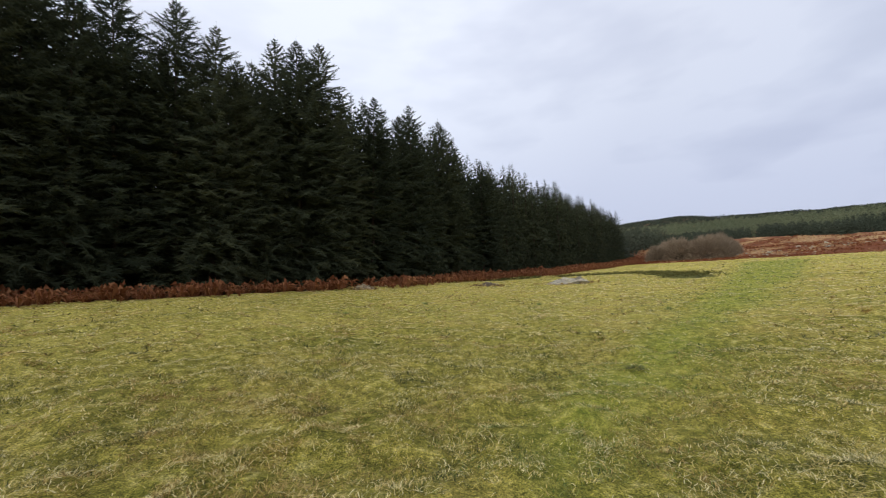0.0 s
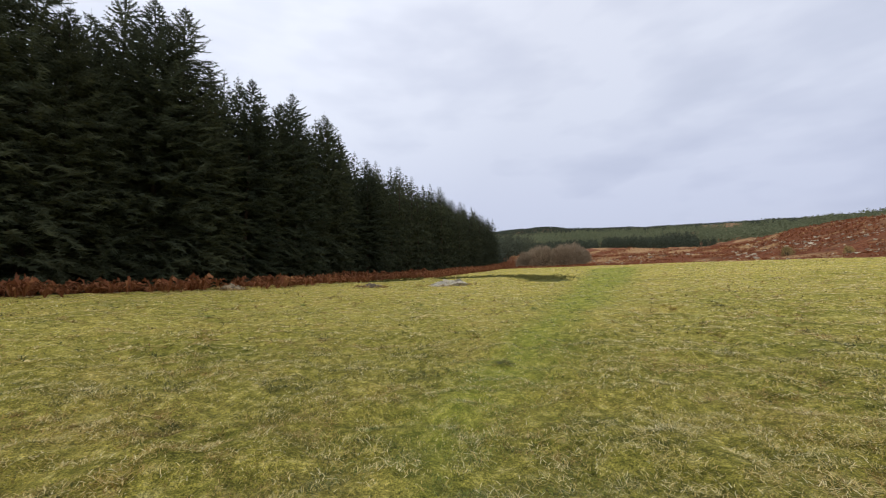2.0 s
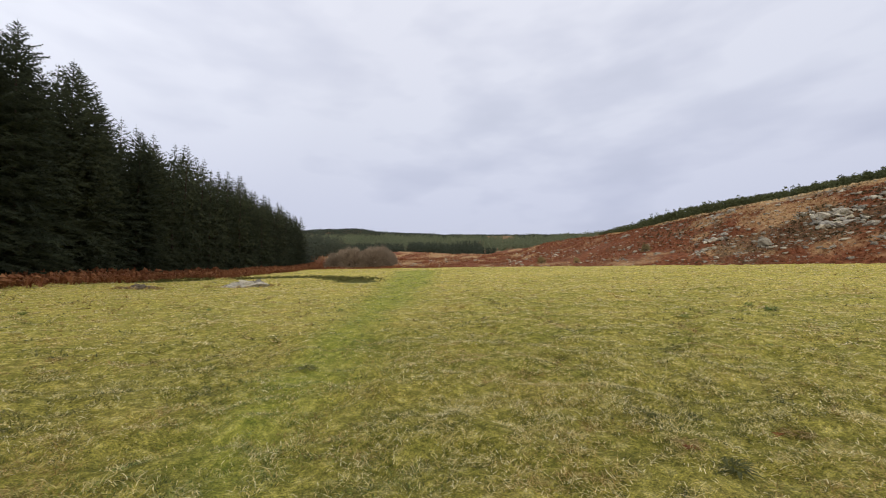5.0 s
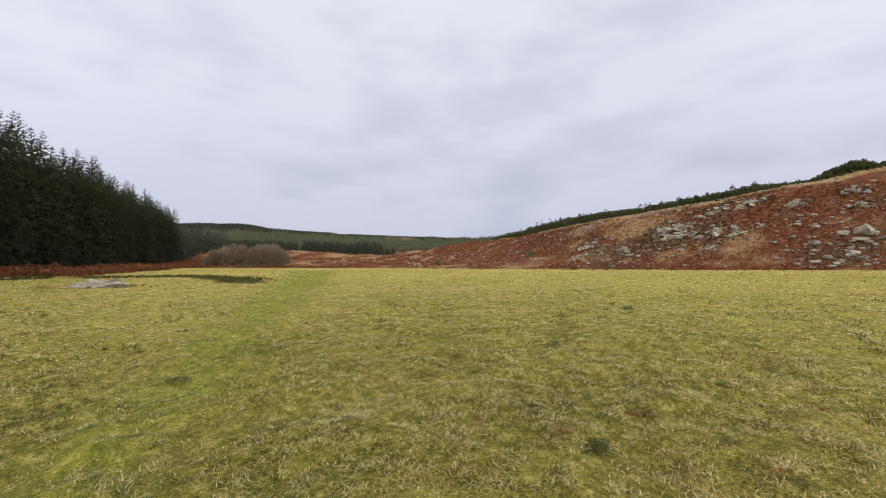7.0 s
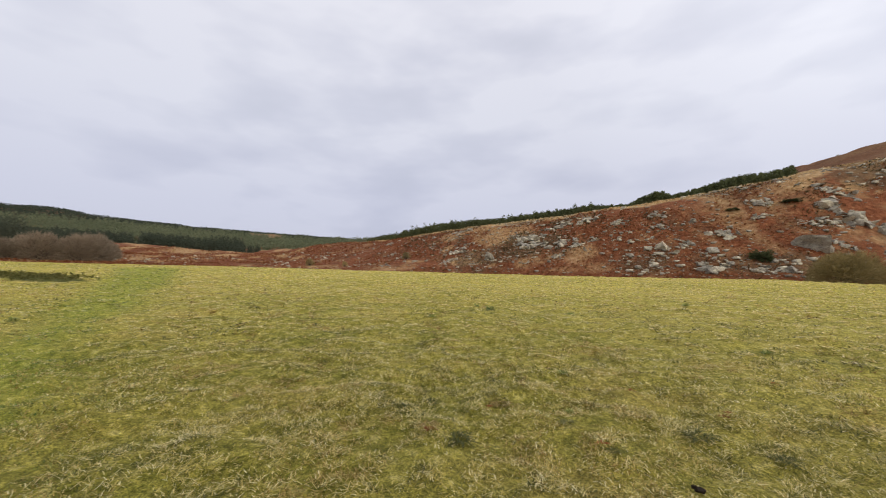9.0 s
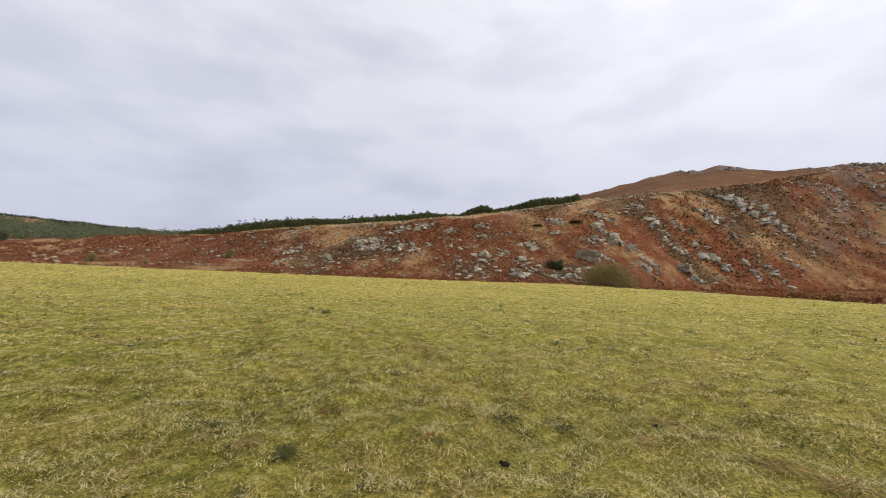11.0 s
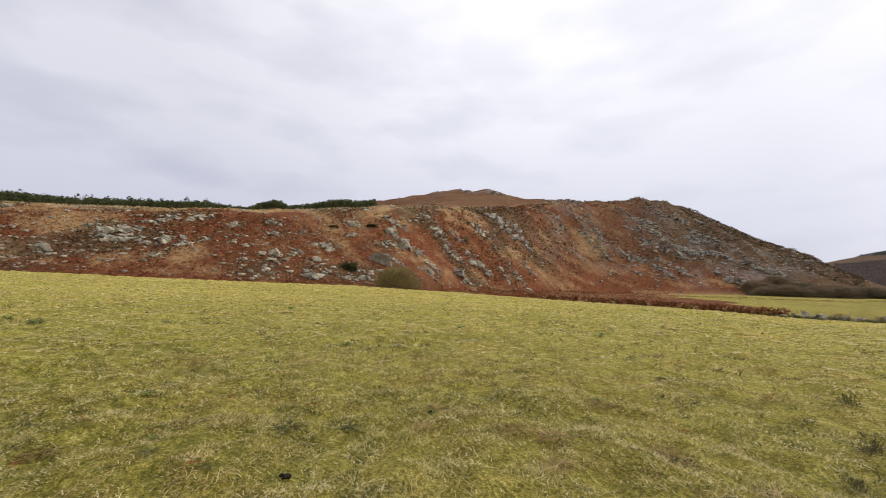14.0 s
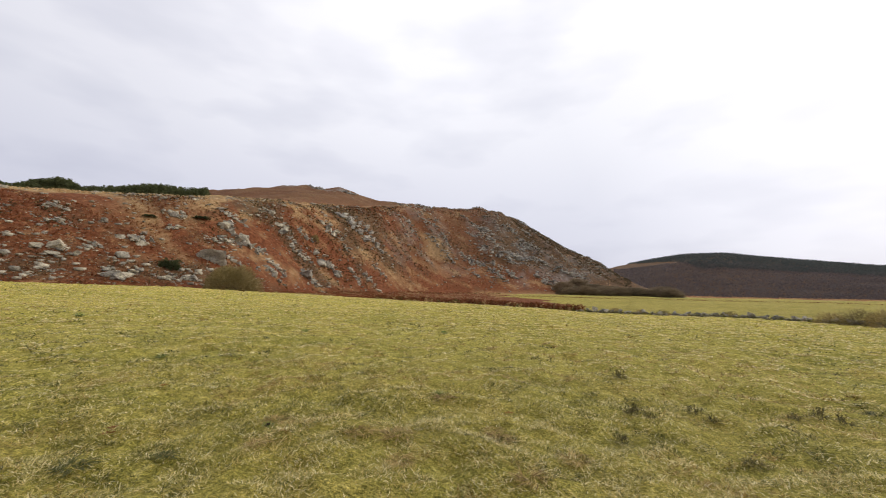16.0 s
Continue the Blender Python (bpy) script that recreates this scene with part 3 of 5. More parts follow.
def spruce_meshes(tall, spread, whorls, arms, twigs, seed, low=0.02):
    """Trunk and crown meshes of a spruce with its base at the origin."""
    rng = random.Random(seed)
    tris = []
    for k in range(whorls):
        t = k / (whorls - 1)
        z = tall * (low + (0.985 - low) * (1 - (1 - t) ** 1.1))
        down = tall * 1.005 - z
        reach = spread * (1 - math.exp(-(down / 4.7) ** 1.2)) * rng.uniform(0.86, 1.14)
        n = max(4, round(arms * (1 - 0.4 * t)))
        spin = rng.uniform(0, 6.28)
        for i in range(n):
            a = spin + 6.283 * i / n + rng.uniform(-0.35, 0.35)
            rise = 0.12 + 0.50 * t * t + rng.uniform(-0.35, 0.40)
            r = math.sqrt(1 + rise * rise)
            length = reach * rng.uniform(0.66, 1.2) + 0.05
            spray((0.06 * math.cos(a), 0.06 * math.sin(a), z + rng.uniform(-0.6, 0.6) * (1 - t)), (math.cos(a) / r, math.sin(a) / r, rise / r), length, rng.uniform(0.10, 0.70) * (1 - t), rng,
                  twigs if length > 1.2 else max(3, twigs // 2), tris)
    for i in range(3):
        a = 2.1 * i
        tris.append(((0.05 * math.cos(a), 0.05 * math.sin(a), tall * 0.93), (0.05 * math.cos(a + 2), 0.05 * math.sin(a + 2), tall * 0.93), (0, 0, tall * 1.02)))
    crown = quads_mesh("crown", np.array(tris).reshape(-1, 3), len(tris), NEEDLES, 3)
    bm = bmesh.new()
    bmesh.ops.create_cone(bm, cap_ends=True, segments=8, radius1=0.012 * tall, radius2=0.01, depth=tall * 0.96, matrix=Matrix.Translation((0, 0, tall * 0.48 - 0.15)))
    trunk = bpy.data.meshes.new("trunk")
    bm.to_mesh(trunk)
    bm.free()
    trunk.materials.append(BARK)
    return trunk, crown


def thing_of(name, pieces, label, category, group="", where=None):
    root = new(name)
    root.empty_display_size = 0.2
    for piece, data in pieces:
        part(piece, data, root)
    tagged(root, label, category, group)
    if where is not None:
        root.matrix_basis = where
    return root


def plantation():
    rng = random.Random(5)
    near = [thing_of("spruce_tree", zip(("trunk", "crown"), spruce_meshes(20.5, 3.5, 52, 10, 16, 100 + k)), "tall dark green spruce at the plantation's edge, branched to the ground", "conifer", "plantation spruces") for k in range(4)]
    deep = [thing_of("spruce_tree", zip(("trunk", "crown"), spruce_meshes(21.0, 3.2, 34, 8, 4, 200 + k, 0.06)), "dark green spruce standing inside the plantation", "conifer", "plantation spruces") for k in range(4)]
    close = [thing_of("spruce_tree", zip(("trunk", "crown"), spruce_meshes(20.5, 3.5, 58, 11, 30, 150 + k)), "tall dark green spruce with drooping boughs above the bracken strip", "conifer", "plantation spruces") for k in range(3)]
    used = set()
    for row, (offset, spacing) in enumerate(((1.2, 2.7), (4.2, 3.1), (7.8, 3.9), (12.0, 4.4))):
        for x, y in along(FOREST, spacing, 0.8, rng, offset):
            kinds = near if (row == 0 and math.hypot(x, y) < 72) or (row == 1 and -5 < y < 40) else deep
            if row == 0 and math.hypot(x, y) < 46:
                kinds = close
            k = rng.randrange(len(kinds))
            s = rng.uniform(0.90, 1.13) * (1 + 0.015 * row)
            far = math.hypot(x, y)
            if far > 95:
                s *= 0.98
            if far > 190:
                s *= 0.72
            if row == 0:
                s *= rng.uniform(0.88, 1.0)
            if y < 60:
                s *= 1.04
            m = pose(x, y, stand(x, y) - 0.1, rng.uniform(-1.5, 1.5), rng.uniform(-1.5, 1.5), rng.uniform(0, 360)) @ Matrix.Diagonal((s * rng.uniform(0.9, 1.12), s * rng.uniform(0.9, 1.12), s, 1))
            thing = kinds[k]
            if thing in used:
                thing = copy_thing(thing, pose(0, 0, 0))
            used.add(thing)
            thing.matrix_basis = m


plantation()


def sprays_stuff(name, label, centres, leaf, mat, seed):
    """Foliage too far off to part: small sprays of leaf or twig at the centres, joined. leaf: size of each."""
    rng = np.random.RandomState(seed)
    t = centres[:, None, :] + rng.normal(size=(len(centres), 3, 3)) * np.reshape(leaf, (-1, 1, 1))
    ob = new(name, quads_mesh(name, t.reshape(-1, 3), len(t), mat, 3))
    return tagged(ob, label, "forest", kind="stuff")


def conifer_stuff(name, label, places, seed, mat, per=40, slim=0.75, leaf=0.3):
    """Distant conifers: tapering stacks of sprays. places: x, y, z, height, radius."""
    rng = np.random.RandomState(seed)
    p = np.repeat(np.array(places), per, 0)
    n = len(p)
    t, a = rng.uniform(0, 1, n) ** 0.8, rng.uniform(0, 6.283, n)
    t = np.where(np.arange(n) % per == 0, 0.97, t)
    out = p[:, 4] * (1 - t) ** slim * rng.uniform(0.45, 1.0, n)
    c = p[:, :3] + np.stack((out * np.cos(a), out * np.sin(a), p[:, 3] * t * 0.95), -1)
    return sprays_stuff(name, label, c, p[:, 4] * (0.13 + leaf * (1 - t)), mat, seed + 1)


def wood_stuff(name, label, count, a0, a1, r0, r1, tall, leaf, mat, seed, keep):
    """A canopy far off: sprays spread through a layer over the ground."""
    rng = np.random.RandomState(seed)
    az, r = rng.uniform(a0, a1, count), rng.uniform(r0, r1, count)
    x, y = r * np.sin(np.radians(az)), r * np.cos(np.radians(az))
    ok = keep(x, y, az, r)
    up = tall * rng.uniform(0, 1, count) * (0.8 + 0.5 * fbm(x, y, 30, 3, seed))
    c = np.stack((x, y, height(x, y) + up), -1)[ok]
    return sprays_stuff(name, label, c, np.full(len(c), leaf), mat, seed + 1)


def far_woods():
    rng = np.random.RandomState(8)
    places, groves = [], []
    # forestry on the slopes at the head of the valley
    for count, a0, a1, r0, r1, tall in ((700, 22, 38, 330, 400, 8.5), (420, 38.6, 49.4, 346, 385, 10.5), (50, 48.2, 51.2, 325, 340, 8), (3600, 20, 66, 395, 600, 9)):
        az, r = rng.uniform(a0, a1, count), rng.uniform(r0, r1, count)
        x, y = r * np.sin(np.radians(az)), r * np.cos(np.radians(az))
        keep = (fbm(x, y, 90, 3, 51) > (-0.16 if r0 == 395 else -0.3)) & ((az < 50) | (az > 54) | (r < 590))
        h = tall * rng.uniform(0.7, 1.15, count)
        kept = [v for v, k in zip(zip(x, y, height(x, y) - 0.8, h, h * (0.24 if r0 != 395 else 0.34)), keep) if k]
        if r0 == 395:
            groves += kept
        else:
            places += kept
    conifer_stuff("valley_head_groves", "mid-green plantation trees on the far slopes", groves, 13, GROVE, 26, 0.6, 0.2)
    # the tail of the plantation, running up the valley
    for k in range(5):
        for x, y in along([(70, 160), (112, 222), (146, 258)], 3.2, 1.2, random.Random(k), 4.0 * k):
            h = rng.uniform(11, 15.5)
            places.append((x, y, stand(x, y), h, 2.4))
    conifer_stuff("valley_head_forest", "dark green conifer forest on the far slopes", places, 3, FAR_NEEDLES, 60, 0.6, 0.18)
    wood_stuff("skyline_forest", "dark conifer forest along the valley's skyline", 90000, 18, 69, 590, 1030, 4.0, 0.8, FAR_NEEDLES, 14,
               lambda x, y, az, r: (az < 50) | (az > 54) | (r > 860))
    # the belt of conifers along the brow of the rocky hill
    n = 1700
    az = rng.uniform(65.4, 118.2, n)
    rc = lie(az)[4]
    back = rng.uniform(7, 24, n)
    x, y = (rc + back) * np.sin(np.radians(az)), (rc + back) * np.cos(np.radians(az))
    rows = rc[:, None] + np.linspace(-12, 6, 19)[None]
    brow = np.max((height(rows * np.sin(np.radians(az))[:, None], rows * np.cos(np.radians(az))[:, None]) - 1.6) / rows, 1)
    shown = np.interp(az, (65.4, 67, 70, 78, 80, 83, 93, 97, 100, 101.6, 103, 104.5, 105.6, 106.6, 108, 112, 118.2), (1.6, 2.6, 3.2, 3.6, 3.0, 2.4, 2.3, 2.2, 1.0, 1.2, 2.6, 3.2, 2.8, 1.4, 2.0, 3.0, 3.0))
    spire = 1 + 0.35 * (rng.uniform(0, 1, n) < 0.06) * (az < 101)
    z = height(x, y)
    h = brow * (rc + back) + 1.6 - z + shown * rng.uniform(0.72, 1.0, n) * (1 + 0.45 * fbm(x, y, 8, 3, 61)) * spire
    conifer_stuff("brow_conifer_belt", "belt of dark young conifers along the brow of the hill", list(zip(x, y, z, h, 0.5 + h * 0.16)), 4, GORSE, 90, 0.42, 0.10)
    # woods on the far hill down the valley: conifers above, bare broadleaves below, haze painted into both
    wood_stuff("far_hill_forest", "dark conifer forest on the far hill, blue haze put into its colour", 60000, 174, 207, 880, 1530, 4.0, 1.3, HAZY_FIRS, 71,
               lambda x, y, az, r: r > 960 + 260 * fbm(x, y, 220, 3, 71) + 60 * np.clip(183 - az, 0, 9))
    wood_stuff("far_hill_woodland", "purple-brown bare winter woodland on the far hillside, haze put into its colour", 80000, 173, 207, 640, 1120, 2.5, 0.9, HAZY_TWIGS, 73,
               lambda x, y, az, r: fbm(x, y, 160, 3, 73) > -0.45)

    # heather and gullies raking down the steep face of the spur
    def raking(x, y, az, r):
        rf, rc = lie(az)[2], lie(az)[4]
        up = (r - rf) / (rc - rf)
        return (up > 0.10) & (up < 0.88) & (fbm(az + 30 * up, up * 3, 1.5, 4, 78) + 0.6 * fbm(x, y, 22, 3, 79) + 0.06 * ease((az - 150) / 8) > 0.04)

    wood_stuff("steep_heather", "dark heather raking down the steep rocky spur", 50000, 130, 166, 92, 285, 0.15, 0.24, DARK_HEATHER, 77, raking)
    # heather over the spur's shoulder
    wood_stuff("spur_heather", "blackish heather over the spur's shoulder", 26000, 157, 175, 215, 285, 0.12, 0.24, DARK_HEATHER, 75,
               lambda x, y, az, r: (r > lie(az)[4] - 42 + 70 * fbm(x, y, 26, 4, 76) + 9 * np.clip(163 - az, 0, 6)) & (r < lie(az)[4] + 6))


far_woods()

# ---- boulders and crags ----


def hull_mesh(name, seeds, mat, cuts=1, rough=0.05, boxy=0.55):
    """Angular blocks: hulls of scattered points, cut finer and roughened. seeds: (centre, size, seed)."""
    bm = bmesh.new()
    for centre, size, seed in seeds:
        rng = random.Random(seed)
        own = bmesh.new()
        for k in range(16):
            v = Vector([math.copysign(abs(q) ** boxy, q) for q in (rng.uniform(-1, 1), rng.uniform(-1, 1), rng.uniform(-1, 1))])
            if boxy >= 1:
                v.normalize()
            v *= rng.uniform(0.75, 1.0)
            own.verts.new((v.x * size[0] / 2, v.y * size[1] / 2, v.z * size[2] / 2))
        found = bmesh.ops.convex_hull(own, input=own.verts)
        bmesh.ops.delete(own, geom=[v for v in found["geom_interior"] if isinstance(v, bmesh.types.BMVert)], context="VERTS")
        if cuts:
            bmesh.ops.subdivide_edges(own, edges=own.edges, cuts=cuts, use_grid_fill=True)
            bmesh.ops.triangulate(own, faces=own.faces)
        big = max(size)
        for v in own.verts:
            d = noise.noise(v.co / big * 3.1 + Vector((seed, 0, 0))) + 0.5 * noise.noise(v.co / big * 8 + Vector((0, seed, 0)))
            v.co += v.co.normalized() * d * rough * big
            v.co += Vector(centre)
        own.verts.index_update()
        made = [bm.verts.new(v.co) for v in own.verts]
        for f in own.faces:
            bm.faces.new([made[v.index] for v in f.verts])
        own.free()
    bmesh.ops.recalc_face_normals(bm, faces=bm.faces)
    data = bpy.data.meshes.new(name)
    bm.to_mesh(data)
    bm.free()
    data.materials.append(mat)
    return data


BOULDERS = [hull_mesh("rock", [((0, 0, 0.22), (1.0, 0.8, 0.62), 40 + k)], STONE, 2, 0.13, 1.0) for k in range(6)]
LEDGES = [hull_mesh("ledge", [((0, 0, 0), (1.0, 0.75, 0.62), 60 + k)], STONE, 1, 0.11, 0.75) for k in range(8)]
BEDS = [hull_mesh("ledge", [((0, 0, 0), (1.0, 0.8, 0.62), 70 + k)], STONE, 2, 0.15, 0.9) for k in range(5)]
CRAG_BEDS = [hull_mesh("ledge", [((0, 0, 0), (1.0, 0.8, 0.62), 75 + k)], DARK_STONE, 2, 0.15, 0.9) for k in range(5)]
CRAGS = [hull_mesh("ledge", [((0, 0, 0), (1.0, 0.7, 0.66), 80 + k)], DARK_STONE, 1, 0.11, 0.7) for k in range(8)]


def outcrop(name, meshes, x, y, w, h, label, group, rng, count=22, slant=0.0, small=0.07, big=0.30):
    """Broken ledges stepping up a slope, each a block of its own; a few large ones, many lesser."""
    root = new(name)
    root.matrix_basis = pose(x, y, stand(x, y), 0, 0, math.degrees(math.atan2(-x, y)) + rng.uniform(-20, 20))
    for k in range(count):
        u = max(-0.55, min(0.55, rng.gauss(0, 0.24)))
        v = rng.uniform(-0.5, 0.5) * max(0.4, min(0.8, 1.2 * h / w)) - slant * u * 1.6
        s = (small + (big - small) * rng.random() ** 1.8) * w
        bed = k < 5          # the bedrock beneath the broken blocks
        if bed:
            u, v, s = 0.18 * (k - 2) + rng.uniform(-0.07, 0.07), rng.uniform(-0.10, 0.10) - slant * 0.29 * (k - 2), rng.uniform(0.22, 0.36) * w
        px, py, _ = root.matrix_basis @ Vector((u * w, v * w, 0))
        rise = (0.0 if bed else (0.5 - abs(u)) * rng.uniform(-0.05, 0.6) * h) + stand(px, py) - stand(x, y)
        ob = new("ledge", (BEDS if meshes is LEDGES else CRAG_BEDS)[k] if bed else meshes[rng.randrange(len(meshes))])
        ob.parent = root
        ob.matrix_basis = pose(u * w, v * w, rise, rng.uniform(-18, 18), rng.uniform(-20, 20), rng.uniform(-70, 70)) @ Matrix.Diagonal((s * rng.uniform(0.85, 1.35), s * rng.uniform(0.8, 1.2), ((1.0 - 1.2 * abs(u)) * h if bed else max(0.7 * s, min(1.3 * h, 1.15 * s))) * rng.uniform(0.75, 1.15), 1))
    return tagged(root, label, "rock", group)


# x, y, width, height of boulders and of outcrops on the near hillside
BLOCKS = [(72.9, -40.8, 6.4, 2.9), (76.1, -65.0, 5.6, 2.3), (78.9, -19.1, 2.0, 1.2), (77.9, -21.3, 2.6, 1.7), (86.4, 10.7, 3.0, 1.7), (74.6, -28.0, 2.4, 1.3), (90.4, 36.3, 1.2, 0.6),
          (99.5, 37.0, 1.0, 0.5), (91.4, 29.5, 1.1, 0.6), (107.1, 41.2, 1.3, 0.6), (84.4, -28.5, 1.6, 1.0), (78.1, -16.1, 1.2, 0.8), (76.3, -23.0, 1.2, 0.8), (73.9, -18.5, 1.3, 0.7),
          (76.9, -20.3, 2.2, 0.8), (67.2, -35.0, 1.9, 1.0), (88.4, -4.6, 2.4, 1.2), (81.4, -74.6, 3.4, 1.8)]
OUTCROPS = [(94.3, 19.3, 4.8, 2.6), (89.3, 20.2, 3.7, 1.0), (88.3, 21.2, 2.0, 0.9), (120.4, 47.1, 3.3, 1.4), (119.1, 35.5, 1.9, 0.9), (110.6, 21.4, 5.7, 1.2), (94.4, 1.7, 7.3, 3.1),
            (97.2, -4.4, 6.4, 2.0), (90.9, 2.1, 8.1, 1.4), (88.4, -4.3, 5.8, 1.8), (96.7, 6.1, 3.0, 1.3), (95.5, -10.9, 5.2, 2.3), (86.3, -7.4, 3.5, 1.5), (86.6, -10.9, 2.4, 1.0),
            (90.6, -16.5, 3.8, 1.0), (83.4, -3.1, 2.6, 1.0), (85.3, -23.0, 3.5, 1.8), (90.1, -23.5, 3.2, 1.7), (70.3, -26.5, 5.3, 3.0), (78.0, -25.3, 3.0, 1.7), (79.6, -31.5, 5.4, 2.9),
            (86.7, -40.8, 5.0, 2.0), (82.3, -38.8, 3.7, 1.1), (68.7, -32.0, 3.2, 1.6)]
BROKEN = [(80.9, -50.9, 9.5, 4.6), (87.6, -52.5, 5.9, 2.1), (90.5, -65.3, 4.8, 1.5), (86.5, -67.1, 6.2, 4.0), (88.3, -74.4, 4.8, 2.6), (94.3, -89.7, 7.8, 4.3), (81.9, -77.8, 9.2, 2.8),
          (75.0, -66.7, 5.5, 1.6), (72.1, -53.6, 5.0, 1.8), (74.9, -55.7, 4.7, 1.3), (74.1, -46.0, 3.7, 1.7), (82.5, -68.6, 7.4, 1.8), (89.7, -92.1, 3.5, 1.7), (80.9, -87.1, 6.3, 1.9),
          (82.2, -95.3, 7.2, 1.4), (87.6, -106.6, 5.4, 3.2), (67.5, -34.4, 2.6, 1.0), (79.3, -47.6, 5.3, 1.6), (78.4, -54.1, 4.0, 1.6), (79.1, -44.5, 3.1, 1.1)]
STEEPS = [(99.6, -105.0, 12.5, 6.6), (98.4, -113.1, 9.9, 7.1), (113.3, -158.0, 5.9, 3.5), (108.0, -155.8, 6.2, 3.3), (108.1, -173.4, 6.0, 3.5), (104.0, -164.6, 7.1, 2.9), (101.8, -174.5, 5.8, 4.3),
          (90.6, -161.7, 3.5, 1.7), (98.9, -206.2, 9.3, 2.6), (92.6, -204.0, 9.9, 2.4), (95.8, -194.8, 7.4, 2.5), (86.1, -198.1, 10.4, 3.3), (87.1, -172.1, 8.8, 6.6), (83.5, -174.4, 4.3, 5.2),
          (81.8, -176.5, 5.2, 4.3), (98.3, -172.1, 7.0, 2.3), (74.4, -175.1, 8.2, 4.5), (70.4, -173.9, 7.9, 2.4), (77.8, -179.6, 4.2, 2.5), (77.4, -196.4, 11.1, 5.3), (70.6, -195.8, 10.7, 7.7),
          (82.2, -219.8, 12.2, 3.9), (72.8, -217.5, 9.2, 3.2), (73.2, -208.4, 9.0, 4.0)]
SCREES = [(84.3, -224.9, 8.2, 4.1), (73.1, -212.6, 9.5, 6.0), (64.8, -202.0, 8.9, 5.5), (56.4, -198.5, 8.6, 3.6), (47.3, -201.1, 11.3, 3.6), (39.5, -202.7, 11.1, 2.6), (54.3, -186.1, 10.7, 3.2),
          (72.3, -188.8, 8.6, 5.4), (67.7, -180.5, 8.1, 4.6), (81.5, -188.7, 11.7, 5.0), (48.2, -188.1, 10.6, 2.2), (79.7, -165.1, 6.3, 2.6), (93.2, -207.4, 9.8, 3.4), (77.8, -231.8, 6.9, 3.5),
          (220.1, -225.8, 13.8, 4.6), (249.4, -222.3, 12.5, 4), (195.6, -258.4, 9, 3)]


def rock(name, data, x, y, w, h, label, group, rng, sink=0.18, turn=None, deep=1.0):
    ob = new(name, data)
    a = math.degrees(math.atan2(-x, y)) + rng.uniform(-25, 25) if turn is None else turn
    ob.matrix_basis = pose(x, y, stand(x, y) - sink * h, rng.uniform(-6, 6), rng.uniform(-6, 6), a) @ Matrix.Diagonal((w, w * deep * rng.uniform(0.75, 1.0), h / 0.5, 1))
    return tagged(ob, label, "rock", group)


